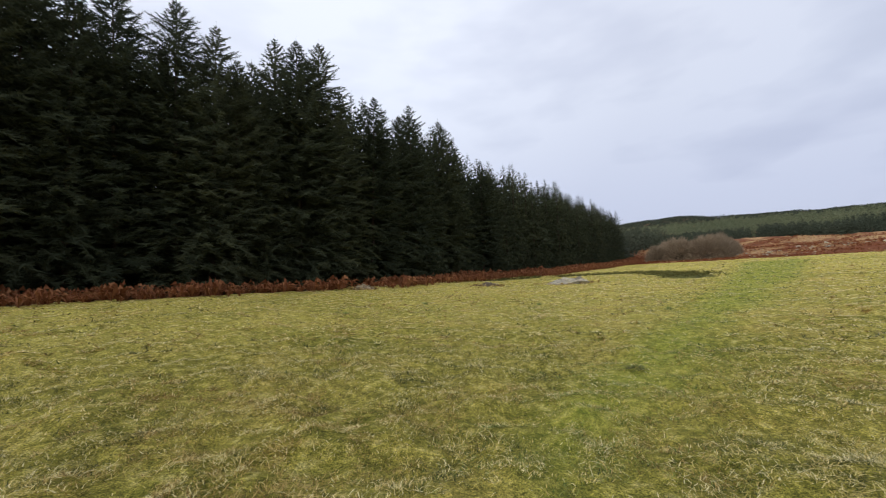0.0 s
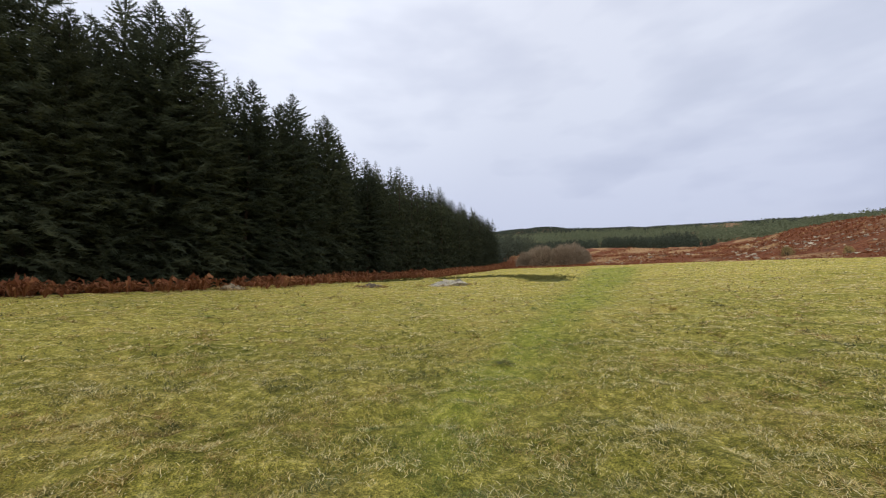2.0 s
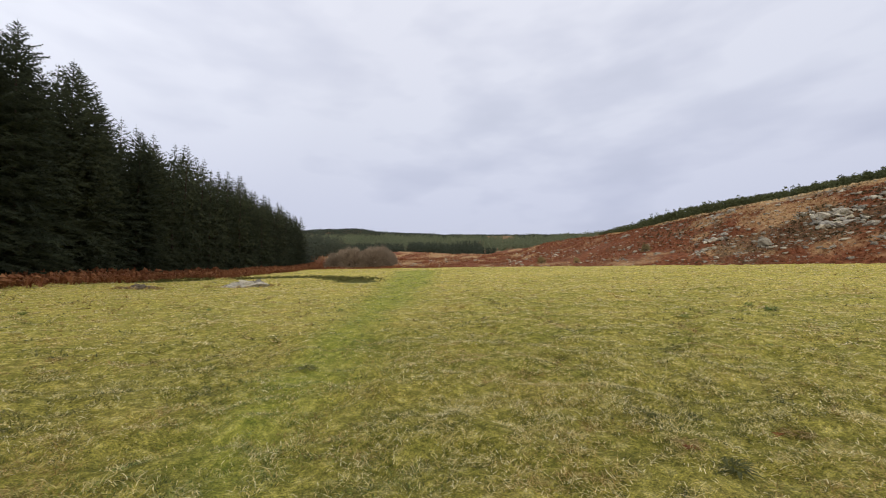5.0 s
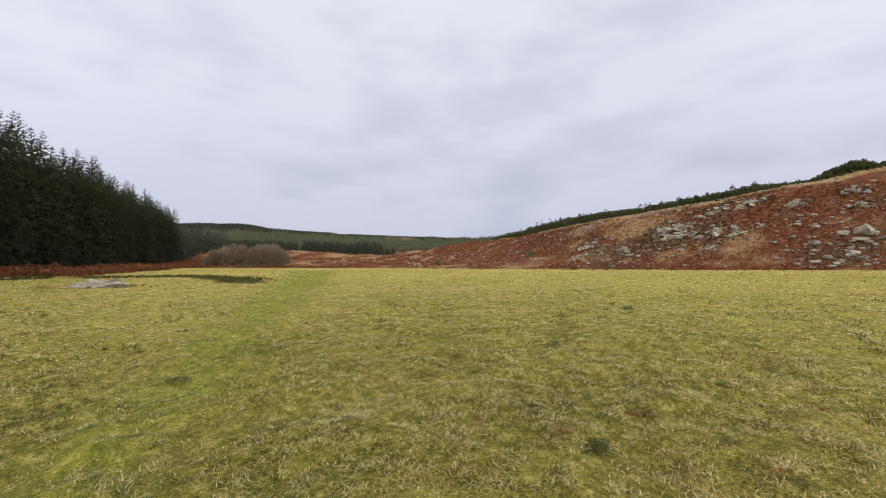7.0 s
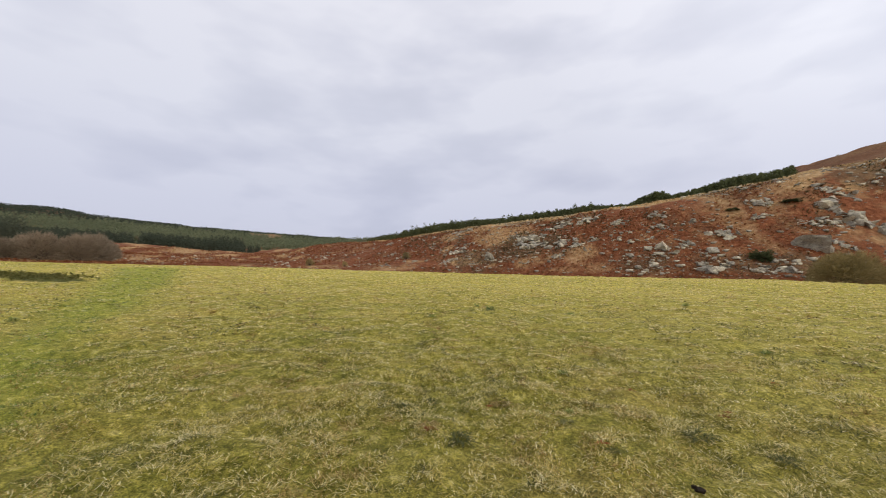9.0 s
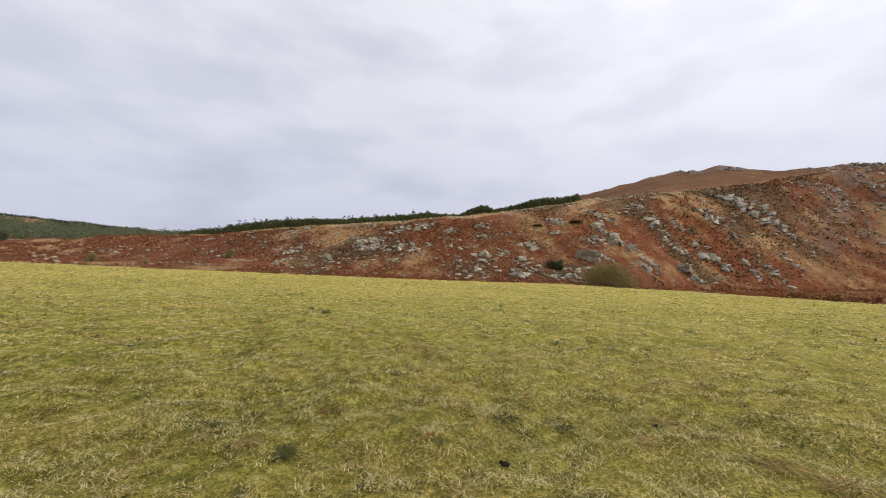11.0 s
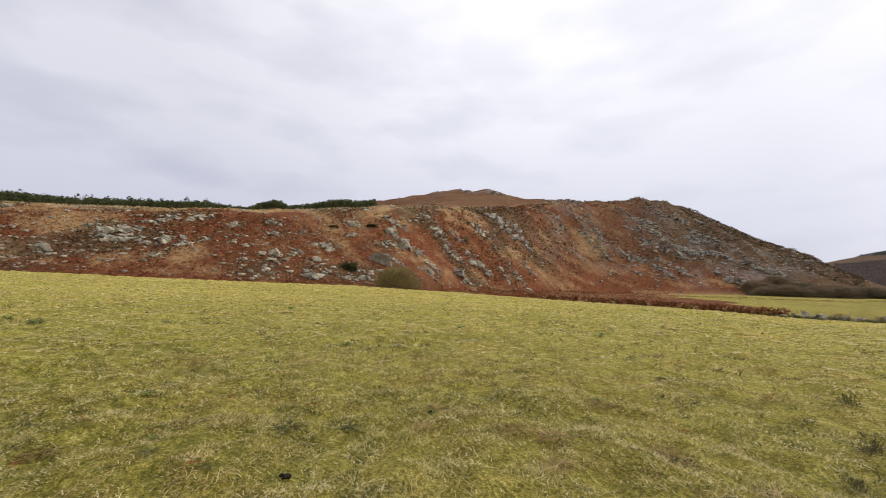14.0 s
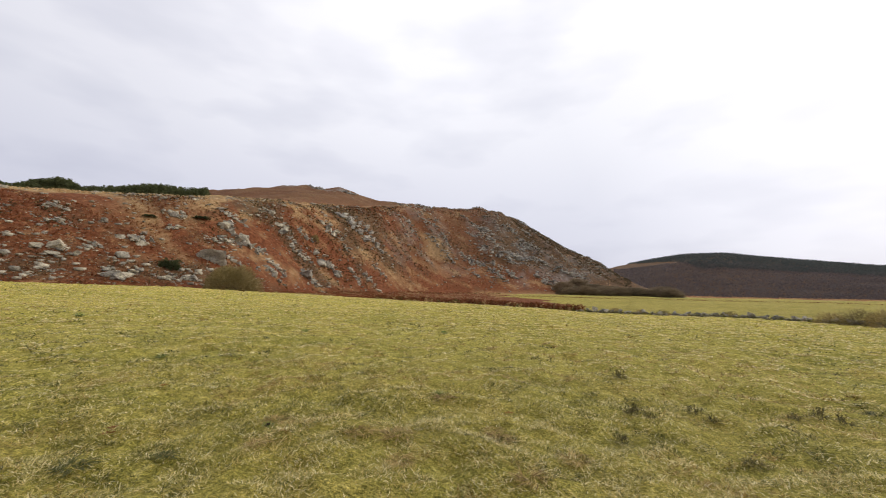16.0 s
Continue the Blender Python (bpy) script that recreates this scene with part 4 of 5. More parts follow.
def place_rocks():
    rng = random.Random(12)
    for k, (x, y, w, h) in enumerate(BLOCKS):
        rock("boulder", BOULDERS[k % 6], x, y, w, h, "large grey granite boulder lying among rust-brown bracken", "hillside boulders", rng)
    for k, (x, y, w, h) in enumerate(OUTCROPS):
        outcrop("rock_outcrop", LEDGES, x, y, w, h, "pale grey lichened granite outcrop breaking through bracken", "hillside outcrops", rng)
    for k, (x, y, w, h) in enumerate(BROKEN):
        outcrop("rock_outcrop", LEDGES, x, y, w, h, "heap of broken grey granite between dark heather", "hillside outcrops", rng, 24)
    for k, (x, y, w, h) in enumerate(STEEPS + SCREES):
        outcrop("crag", CRAGS, x, y, w, 0.8 * h, "broken grey crag on the steep hillside, shade put into its colour", "hillside crags", rng, 30, 0.30, 0.05, 0.20)
    for x, y, w, h, label in ((10.7, 35.0, 4.7, 1.55, "low pale grey lichened boulder lying in pasture grass"), (3.8, 35.6, 2.5, 1.15, "small flat brown-grey mossy boulder lying in pasture grass"),
                              (-6.4, 31.4, 2.0, 1.2, "mossy flat boulder beside the bracken strip")):
        rng_own = random.Random(int(x * 10))
        lumps = [((rng_own.uniform(-0.36, 0.36), rng_own.uniform(-0.3, 0.3), 0.02), (rng_own.uniform(0.2, 0.42), rng_own.uniform(0.3, 0.5), rng_own.uniform(0.22, 0.38)), 500 + k + int(x * 10)) for k in range(10)]
        rock("boulder", hull_mesh("rock", lumps + [((0, 0, 0.0), (0.98, 0.8, 0.40), 499), ((0.02, 0.05, 0.05), (0.6, 0.5, 0.44), 498)], PALE_STONE if x > 5 else MOSSY_STONE, 2, 0.08, 1.0), x, y, w, h, label, "pasture boulders", rng, 0.0, math.degrees(math.atan2(-x, y)), 0.5)
    # lesser ledges over the slope, and the tor's crest
    count = 0
    while count < 26:
        az, u = rng.uniform(76, 150), rng.uniform(0.06, 0.96)
        rf, rc = float(lie(az)[2]), float(lie(az)[4])
        x, y = at(az, rf + (rc - rf) * u)
        px, py = np.array([0.8 * x + 0.6 * y]), np.array([0.8 * y - 0.6 * x])
        if float(fbm(px, py, 13, 4, 93)[0]) < rng.uniform(-0.02, 0.10):
            continue
        w = rng.uniform(1.2, 3.4) * (1.0 if az < 128 else 1.5)
        outcrop("rock_outcrop", LEDGES, x, y, w, 0.3 * w, "low ledge of pale grey granite among heather and bracken", "hillside outcrops", rng, 9)
        count += 1
    for az in (121.5, 123.5, 125.2, 127.0, 128.6, 130.1, 131.5, 133.2, 135.0):
        x, y = at(az, 397 + rng.uniform(-8, 3))
        w = rng.uniform(9, 17)
        outcrop("crag", CRAGS, x, y, w, 0.26 * w, "grey broken rocks on the hill's crest", "crest rocks", rng, 14)
    # loose boulders over the slope
    count = 0
    while count < 55:
        az, u = rng.uniform(64, 172), rng.uniform(0.04, 0.95)
        re, ze, rf, zf, rc, zc, *_ = [float(v) for v in lie(az)]
        r = rf + (rc - rf) * u
        x, y = at(az, r)
        if float(fbm(np.array([x]), np.array([y]), 20, 3, 91)[0]) < -0.02 + (0.08 if az < 82 else 0) + rng.uniform(-0.12, 0.05):
            continue
        w = min(2.2, rng.lognormvariate(-0.5, 0.45)) * (1.0 if az < 140 else 1.5)
        rock("boulder", BOULDERS[rng.randrange(6)], x, y, w, w * rng.uniform(0.4, 0.7), "weathered grey boulder half sunk in bracken", "hillside boulders", rng, 0.25, rng.uniform(0, 360))
        count += 1


place_rocks()


def loose_stones(name, label, count, a0, a1, u0, u1, s0, s1, mat, seed, clump, around=(), ribbed=False):
    """Broken stones, joined: many of them spilled round the outcrops."""
    rng = np.random.RandomState(seed)
    az, u = rng.uniform(a0, a1, count * 4), rng.uniform(u0, u1, count * 4)
    re, ze, rf, zf, rc, zc, *_ = lie(az)
    r = rf + (rc - rf) * u
    x, y = r * np.sin(np.radians(az)), r * np.cos(np.radians(az))
    px, py = 0.8 * x + 0.6 * y, 0.8 * y - 0.6 * x
    keep = fbm(px, py, 13, 4, 93) + rng.uniform(-0.16, 0.16, len(x)) > clump
    if ribbed:
        keep = ribs(az, r, rf, rc) > rng.uniform(0.15, 0.9, len(x))
    keep = np.nonzero(keep)[0][:count]
    x, y = x[keep], y[keep]
    if around:
        spill = count * 2 // 3
        spots = np.array([(p[0], p[1], p[2]) for p in around])[rng.randint(0, len(around), spill)]
        a, d = rng.uniform(0, 6.28, spill), np.abs(rng.normal(0, 1.0, spill)) * spots[:, 2] * 0.8
        x, y = np.concatenate((x, spots[:, 0] + d * np.cos(a))), np.concatenate((y, spots[:, 1] + d * np.sin(a) * 1.5))
    n = len(x)
    size = s0 * (s1 / s0) ** (rng.uniform(0, 1, n) ** 3.4)
    # eight-cornered lumps
    base = np.array([(sx, sy, sz) for sz in (-1, 1) for sx, sy in ((-1, -1), (1, -1), (1, 1), (-1, 1))], float) * (0.5, 0.45, 0.26)
    v = base[None] * rng.uniform(0.55, 1.15, (n, 8, 3)) * size[:, None, None]
    a = rng.uniform(0, 6.28, n)
    c, s = np.cos(a)[:, None], np.sin(a)[:, None]
    v = np.stack((v[..., 0] * c - v[..., 1] * s, v[..., 0] * s + v[..., 1] * c, v[..., 2] + rng.uniform(-0.25, 0.25, (n, 1)) * v[..., 0]), -1)
    v = v + np.stack((x, y, height(x, y) + 0.06 * size), -1)[:, None, :]
    f = np.array([(0, 3, 2, 1), (4, 5, 6, 7), (0, 1, 5, 4), (1, 2, 6, 5), (2, 3, 7, 6), (3, 0, 4, 7)])
    faces = (np.arange(n)[:, None, None] * 8 + f[None]).reshape(-1, 4)
    tagged(new(name, indexed_mesh(name, v.reshape(-1, 3), faces, mat)), label, "stones", kind="stuff")


STONY = "pale grey stones scattered through hillside bracken"
loose_stones("scattered_stones", STONY, 2600, 58, 150, 0.02, 0.95, 0.14, 0.85, STONE, 21, 0.03, BLOCKS + OUTCROPS + BROKEN)
loose_stones("scattered_stones", STONY, 1100, 98, 150, 0.02, 0.97, 0.16, 1.2, STONE, 24, 0.02)
loose_stones("scattered_stones", STONY, 900, 60, 112, 0.02, 0.97, 0.2, 0.9, STONE, 25, -0.3)
loose_stones("moor_stones", "grey stones scattered over the bracken moor", 700, 30, 66, 0.02, 0.45, 0.3, 1.3, STONE, 26, 0.03)
loose_stones("scree", "grey scree and broken rock on the steep spur, shade put into its colour", 3200, 138, 174, 0.03, 0.97, 0.25, 1.5, DARK_STONE, 22, 0.05, STEEPS + SCREES, True)

# ---- bracken, rushes, moor grass ----


def fronds(name, label, category, x, y, tall, wide, mat, seed, arms=6, plain=False):
    """Clumps of arching fronds, joined: each frond a bent leaf of four triangles, or of two where plain."""
    rng = np.random.RandomState(seed)
    n = len(x)
    z = height(x, y)
    a = rng.uniform(0, 6.28, (n, arms))
    out, up = tall[:, None] * rng.uniform(0.35, 0.9, (n, arms)), tall[:, None] * rng.uniform(0.45, 1.1, (n, arms))
    w = wide[:, None] * rng.uniform(0.6, 1.2, (n, arms))
    ca, sa = np.cos(a), np.sin(a)
    o = np.stack((x, y, z), -1)[:, None, :]

    def point(f, h, side):
        return o + np.stack((ca * out * f - sa * w * side, sa * out * f + ca * w * side, up * h - 0.03), -1)

    twist = rng.uniform(-0.25, 0.25, (n, arms))
    p = [point(0.05, 0.0, 0), point(0.45, 0.8, 0.5 + twist), point(0.40, 0.85 + twist, -0.5), point(0.8, 1.0 + twist, 0.42), point(0.78, 0.92, -0.42), point(1.25, 0.72 + twist, 0)]
    f = np.array([(0, 1, 2), (1, 3, 4), (1, 4, 2), (3, 5, 4)])
    if plain:
        p, f = [p[0], p[1], p[2], p[5]], np.array([(0, 1, 2), (1, 3, 2)])
    v = np.stack(p, 2).reshape(-1, 3)
    faces = (np.arange(n * arms)[:, None, None] * len(p) + f[None]).reshape(-1, 3)
    return tagged(new(name, indexed_mesh(name, v, faces, mat)), label, category, kind="stuff")


def bracken_strips():
    rng = random.Random(31)
    pts = []
    for k in range(20):
        row = along(FOREST, 0.68, 0.5, rng, -0.7 - 0.5 * k)
        pts += row if k < 11 else [q for q in row if math.hypot(*q) > 60 and q[1] > 30]
    p = np.array(pts)
    near = np.hypot(p[:, 0], p[:, 1])
    keep = fbm(p[:, 0], p[:, 1], 5, 3, 81) > -0.26 + 0.14 * (np.arange(len(p)) / len(p))
    keep &= (np.hypot(p[:, 0] + 6.4, p[:, 1] - 31.4) > 1.5) & (np.hypot(p[:, 0] + 6.1, p[:, 1] - 30.0) > 1.2)
    p, near = p[keep], near[keep]
    rnd = np.random.RandomState(32)
    tall = rnd.uniform(0.4, 0.85, len(p)) * np.interp(near, (40, 60), (1.0, 1.3)) * (1 + 1.1 * fbm(p[:, 0], p[:, 1], 4, 3, 83))
    fronds("bracken_strip", "rust-red dead bracken strip below the spruce plantation", "bracken", p[:, 0], p[:, 1], tall, tall * 0.15, PALE_BRACKEN, 33, 8)
    # the bank beyond the pasture, above the valley fields
    az = rnd.uniform(140, 169, 900)
    re = lie(az)[0]
    r = re + rnd.uniform(0.3, 10, 900) * np.clip((172 - az) / 20, 0.25, 1)
    x, y = r * np.sin(np.radians(az)), r * np.cos(np.radians(az))
    tall = rnd.uniform(0.3, 0.75, 900)
    fronds("bracken_bank", "rust-brown dead bracken along the pasture's lower edge", "bracken", x[:500], y[:500], tall[:500], tall[:500] * 0.16, BRACKEN, 34, 9)
    fronds("rough_grass_bank", "bleached rough grass on the pasture's lower bank", "grass", x[500:720], y[500:720], tall[500:720] * 0.8, tall[500:720] * 0.12, STRAW, 38, 9)
    fronds("rush_bank", "olive rushes mixed into the pasture's lower bank", "rushes", x[720:], y[720:], tall[720:] * 0.8, tall[720:] * 0.10, RUSHES, 39, 9)
    # all over the hillside and the moor
    n = 46000
    az, u = rnd.uniform(24, 158, n), rnd.uniform(-0.12, 0.99, n)
    re, ze, rf, zf, rc, zc, *_ = lie(az)
    r = rf + np.minimum(rc - rf, 130) * u
    x, y = r * np.sin(np.radians(az)), r * np.cos(np.radians(az))
    ok = (r > re + 1.0) & (fbm(x, y, 11, 3, 85) > -0.16) & ((az < 134) | (u < 0.85)) & ((az < 140) | (rnd.uniform(0, 1, n) < 0.6))
    grassy = moor_mask(x, y) > rnd.uniform(0.05, 0.8, n)
    grassy |= rnd.uniform(0, 1, n) < 0.06 + 0.14 * ease((az - 95) / 15)
    stony = fbm(0.8 * x + 0.6 * y, 0.8 * y - 0.6 * x, 13, 4, 93)
    crags = np.array(OUTCROPS[6:18] + BROKEN + STEEPS)
    gap = np.min(np.hypot(x[:, None] - crags[None, :, 0], y[:, None] - crags[None, :, 1]) / crags[None, :, 2], 1)
    dusky = (az > 70) & (rnd.uniform(0, 1, n) < 0.02 + 0.25 * (stony > 0.06) + 0.55 * (gap < 0.75))
    grassy &= ~dusky
    for name, label, mask, mat, arms, s, wd in (("hillside_bracken", "rust-brown dead bracken covering the rocky hillside", ok & ~grassy & ~dusky, BRACKEN, 5, 0.36, 0.28), ("hillside_heather", "dark olive-brown heather tufts among the hillside rocks", ok & dusky, HEATHER, 7, 0.36, 0.26),
                                                ("moor_grass", "bleached straw-coloured moor grass between the bracken", ok & grassy, STRAW, 5, 0.30, 0.20)):
        tall = s * rnd.uniform(0.6, 1.25, int(mask.sum())) * np.clip(r[mask] / 100, 0.8, 1.8)
        fronds(name, label, "moorland", x[mask], y[mask], tall, tall * wd, mat, 35, arms, True)
    # straw grass along the brow, made brighter by sky light painted into it
    az = rnd.uniform(66, 121, 2600)
    r = lie(az)[4] + rnd.uniform(-5, 4, 2600)
    tall = rnd.uniform(0.2, 0.45, 2600)
    fronds("brow_grass", "straw grass along the brow of the hill, sky light put into its colour", "moorland", r * np.sin(np.radians(az)), r * np.cos(np.radians(az)), tall, tall * 0.24, SKYLIT_STRAW, 42, 6, True)
    # the rough flat between the pasture and the hill
    n = 5000
    az, q = rnd.uniform(122, 166, n), rnd.uniform(0, 1, n) ** 0.8
    re, ze, rf, *_ = lie(az)
    r = re + 0.8 + (rf - re) * q
    x, y = r * np.sin(np.radians(az)), r * np.cos(np.radians(az))
    wild = (az + 12 * fbm(x, y, 14, 3, 23) < 156) | (q < 0.1)
    tan = fbm(x, y * 3, 12, 3, 89) > 0.08
    for name, label, mask, mat in (("valley_bracken", "low rust-brown bracken on the flat below the hill", wild & ~tan, BRACKEN), ("valley_grass", "bleached rough grass on the flat below the hill", wild & tan, STRAW)):
        tall = rnd.uniform(0.2, 0.45, int(mask.sum()))
        fronds(name, label, "moorland", x[mask], y[mask], tall, tall * 0.2, mat, 37, 5)
    # withered grass round the boulders in the pasture
    a, who = rnd.uniform(0, 6.283, 260), rnd.randint(0, 3, 260)
    spot = np.array(((10.7, 35.0, 2.3), (3.8, 35.6, 1.2), (-6.4, 31.4, 1.0)))[who]
    q = rnd.uniform(0.85, 1.25, 260)
    turn = np.arctan2(-spot[:, 0], spot[:, 1])
    u, v = np.cos(a) * spot[:, 2] * q, np.sin(a) * spot[:, 2] * 0.5 * q
    x, y = spot[:, 0] + u * np.cos(turn) - v * np.sin(turn), spot[:, 1] + u * np.sin(turn) + v * np.cos(turn)
    tall = rnd.uniform(0.10, 0.26, 260)
    fronds("withered_grass", "withered brown grass fringing the pasture boulders", "grass", x, y, tall, tall * 0.12, BROWN_BLADES, 41, 6)
    # tufts in the pasture: green, bleached and withered
    n = 9000
    a, r = np.radians(rnd.uniform(-60, 210, n)), 13 + 45 * rnd.uniform(0, 1, n) ** 0.9
    x, y = r * np.sin(a), r * np.cos(a)
    ok = (line_distance(x, y, TRACK) > 1.5) & (r < lie(np.degrees(a))[0] - 1) & (line_distance(x, y, FOREST) > 3) & (line_distance(x, y, MARSH) > 3)
    mood = fbm(x, y, 0.9, 3, 101) + 0.5 * fbm(x, y, 5, 2, 103) + rnd.uniform(-0.15, 0.15, n)
    for name, label, mask, mat in (("green_tufts", "olive green grass tufts in the pasture", ok & (mood < -0.02), DARK_BLADES),
                                   ("mixed_tufts", "yellow-green grass tufts in the pasture", ok & (mood >= -0.02) & (mood < 0.14), BLADES),
                                   ("withered_tufts", "withered brown grass tufts in the pasture", ok & (mood >= 0.14), BROWN_BLADES)):
        tall = rnd.uniform(0.05, 0.10, int(mask.sum())) * np.clip(r[mask] / 14, 0.8, 1.5)
        fronds(name, label, "grass", x[mask], y[mask], tall * 0.6, tall * 0.2, mat, 43, 6, True)
    # rough strips across the fields beyond the wall
    for name, label, r0, r1, tall, mat in (("field_bracken", "line of dead bracken across the far field", 135, 142, 0.22, BRACKEN), ("field_grass", "pale rough grass at the far field's end", 185, 235, 0.4, STRAW)):
        az, r = rnd.uniform(158, 207, 1300), rnd.uniform(r0, r1, 1300)
        high = tall * rnd.uniform(0.6, 1.2, 1300)
        fronds(name, label, "moorland", r * np.sin(np.radians(az)), r * np.cos(np.radians(az)), high, high * 0.25, mat, 44, 6)
    # rushes
    m = []
    for k in range(16):
        m += along(MARSH, 0.55, 1.0, rng, 2.4 - 0.3 * k)
    m = np.array(m)
    m = m[fbm(m[:, 0], m[:, 1], 5, 3, 43) > -0.22]
    tall = rnd.uniform(0.10, 0.30, len(m))
    fronds("rush_bed", "dark olive rushes in a wet hollow", "rushes", m[:, 0], m[:, 1], tall, tall * 0.12, RUSHES, 36, 9)


bracken_strips()

# ---- shrubs and bare trees ----


def ribbons(name, paths, widths, mat):
    """Thin three-sided stems along polylines, joined. paths: list of (k, 3) arrays."""
    verts, faces = [], []
    for path, wide in zip(paths, widths):
        start, k = len(verts), len(path)
        for i, p in enumerate(path):
            w = wide * (1 - 0.8 * i / (k - 1))
            for j in range(3):
                verts.append((p[0] + w * math.cos(2.094 * j), p[1] + w * math.sin(2.094 * j), p[2]))
        for i in range(k - 1):
            for j in range(3):
                a, b = start + 3 * i + j, start + 3 * i + (j + 1) % 3
                faces.append((a, b, b + 3, a + 3))
    return mesh_of(name, verts, faces, mat)


def bare_shrub(wide, tall, seed, mat, stems=70, twigs=2600, fine=0.02, stem_wide=0.03, trim=1.0):
    """A dome of fanning stems with a haze of fine twigs. Returns the two meshes."""
    rng = random.Random(seed)
    rnd = np.random.RandomState(seed)
    paths, widths, tips = [], [], []
    for k in range(stems):
        a, q = rng.uniform(0, 6.283), rng.uniform(0, 1) ** 0.6
        bulge = 1 + 0.22 * math.sin(3 * a + seed) + 0.12 * math.sin(7 * a + 2 * seed)
        end = np.array((math.cos(a) * q * wide / 2 * bulge, math.sin(a) * q * wide / 2 * bulge, tall * (0.25 + 0.72 * math.sqrt(max(0, 1 - q * q))) * rng.uniform(0.85, 1.05)))
        foot = np.array((math.cos(a) * q * wide * 0.12, math.sin(a) * q * wide * 0.12, -0.1))
        mid = (foot + end) / 2 + np.array((0, 0, 0.12 * tall)) + rnd.uniform(-0.06, 0.06, 3) * wide
        paths.append(np.array((foot, foot * 0.4 + mid * 0.6, mid, mid * 0.4 + end * 0.6, end)))
        widths.append(stem_wide * rng.uniform(0.6, 1.3))
        tips.append(paths[-1])
    tips = np.array(tips)
    pick, t = rnd.randint(0, stems, twigs), rnd.uniform(1.2, 4.0, twigs)
    i = np.minimum(t.astype(int), 3)
    f = (t - i)[:, None]
    base = tips[pick, i] * (1 - f) + tips[pick, i + 1] * f
    loose = rnd.uniform(0, 1, twigs) < 0.75
    d = rnd.normal(size=(twigs, 3))
    d[:, 2] = np.abs(d[:, 2])
    d /= np.linalg.norm(d, axis=1, keepdims=True)
    lump = 1 + 0.10 * np.sin(3 * np.arctan2(d[:, 1], d[:, 0]) + seed) + 0.08 * np.sin(7 * d[:, 0] + 5 * d[:, 2])
    shell = d * (rnd.uniform(0.3, 1.0, twigs) ** 0.45 * lump)[:, None] * np.array((wide / 2, wide / 2, tall * 0.95))
    base = np.where(loose[:, None], shell, base)
    away = base - np.array((0, 0, tall * 0.15))
    away = away / (np.linalg.norm(away, axis=1, keepdims=True) + 1e-6) + rnd.uniform(-0.75, 0.75, (twigs, 3)) + np.array((0, 0, 0.25))
    away /= np.linalg.norm(away, axis=1, keepdims=True)
    length = rnd.uniform(0.08, 0.24, (twigs, 1)) * tall * trim
    side = np.cross(away, rnd.uniform(-1, 1, (twigs, 3)))
    side /= np.linalg.norm(side, axis=1, keepdims=True) + 1e-6
    v = np.stack((base - side * fine, base + side * fine, base + away * length), 1)
    v[:, :, 2] = np.maximum(v[:, :, 2], 0.02)
    return ribbons("stems", paths, widths, GREY_BARK), quads_mesh("twigs", v.reshape(-1, 3), twigs, mat, 3)


def shrub_at(name, meshes, x, y, scale, turn, label, category, group=""):
    return thing_of(name, zip(("stem", "crown"), meshes), label, category, group, pose(x, y, stand(x, y) - 0.05, 0, 0, turn) @ Matrix.Diagonal((*scale, 1)))


def shrubs():
    rng = random.Random(44)
    x, y = at(121.6, 70)
    shrub_at("willow_bush", bare_shrub(8.0, 4.4, 3, OLIVE, 170, 22000, 0.03, 0.02, 0.6), x, y, (1, 1, 1), 20, "rounded olive-brown leafless willow bush at the hill foot", "bush")
    alder = [bare_shrub(10, 8.2, 5 + k, TWIGS, 110, 7000, 0.075, 0.07) for k in range(3)]
    for k, (az, r, s) in enumerate(((28.4, 152, 0.70), (29.5, 156, 0.85), (30.8, 150, 0.95), (32.2, 155, 0.82), (33.4, 149, 0.95), (34.7, 152, 0.98), (35.8, 156, 0.70))):
        x, y = at(az, r)
        shrub_at("alder_tree", alder[k % 3], x, y, (s * 0.95, s * 0.95, s * 0.95), 70 * k, "leafless grey-brown alder in a thicket on the moor", "tree", "alder thicket")
    low = [bare_shrub(10, 8.2, 35 + k, BROWN_TWIGS, 90, 6000, 0.06, 0.05) for k in range(2)]
    for k in range(24):
        x, y = at(166.6 + 0.58 * k + rng.uniform(-0.4, 0.4), 178 + 20 * rng.random())
        s = rng.uniform(0.34, 0.52)
        shrub_at("alder_tree", low[k % 2], x, y, (0.4 + s * 1.3, 0.4 + s * 1.3, s), 50 * k, "low leafless brown alder at the spur's foot", "tree", "alders below the spur")
    hedge = [bare_shrub(2.6, 1.25, 15 + k, OLIVE, 50, 1800, 0.016, 0.015) for k in range(3)]
    for k, (x, y, s) in enumerate(((-10.6, -43.2, 0.8), (-11.8, -41.6, 1.05), (-12.9, -40.0, 1.1), (-14.0, -38.4, 1.15), (-15.0, -36.6, 1.1), (1.2, -45.4, 0.5), (5.6, -45.4, 0.55), (-4.4, -46.4, 0.5), (3.2, -45.2, 0.45))):
        shrub_at("leafless_shrub", hedge[k % 3], x, y, (s, s, s), 40 * k, "brown leafless shrub growing along the ruined wall", "bush", "wallside shrubs")
    small = bare_shrub(2.4, 2.2, 25, OLIVE, 40, 1500, 0.03, 0.03)
    for x, y, s in ((96.5, 33.5, 0.9), (104, 66, 1.0), (88, -78, 0.9), (99, 52, 0.7)):
        shrub_at("leafless_shrub", small, x, y, (s, s, s), 30 * s, "small leafless thorn shrub on the rocky slope", "bush", "hillside thorns")


shrubs()


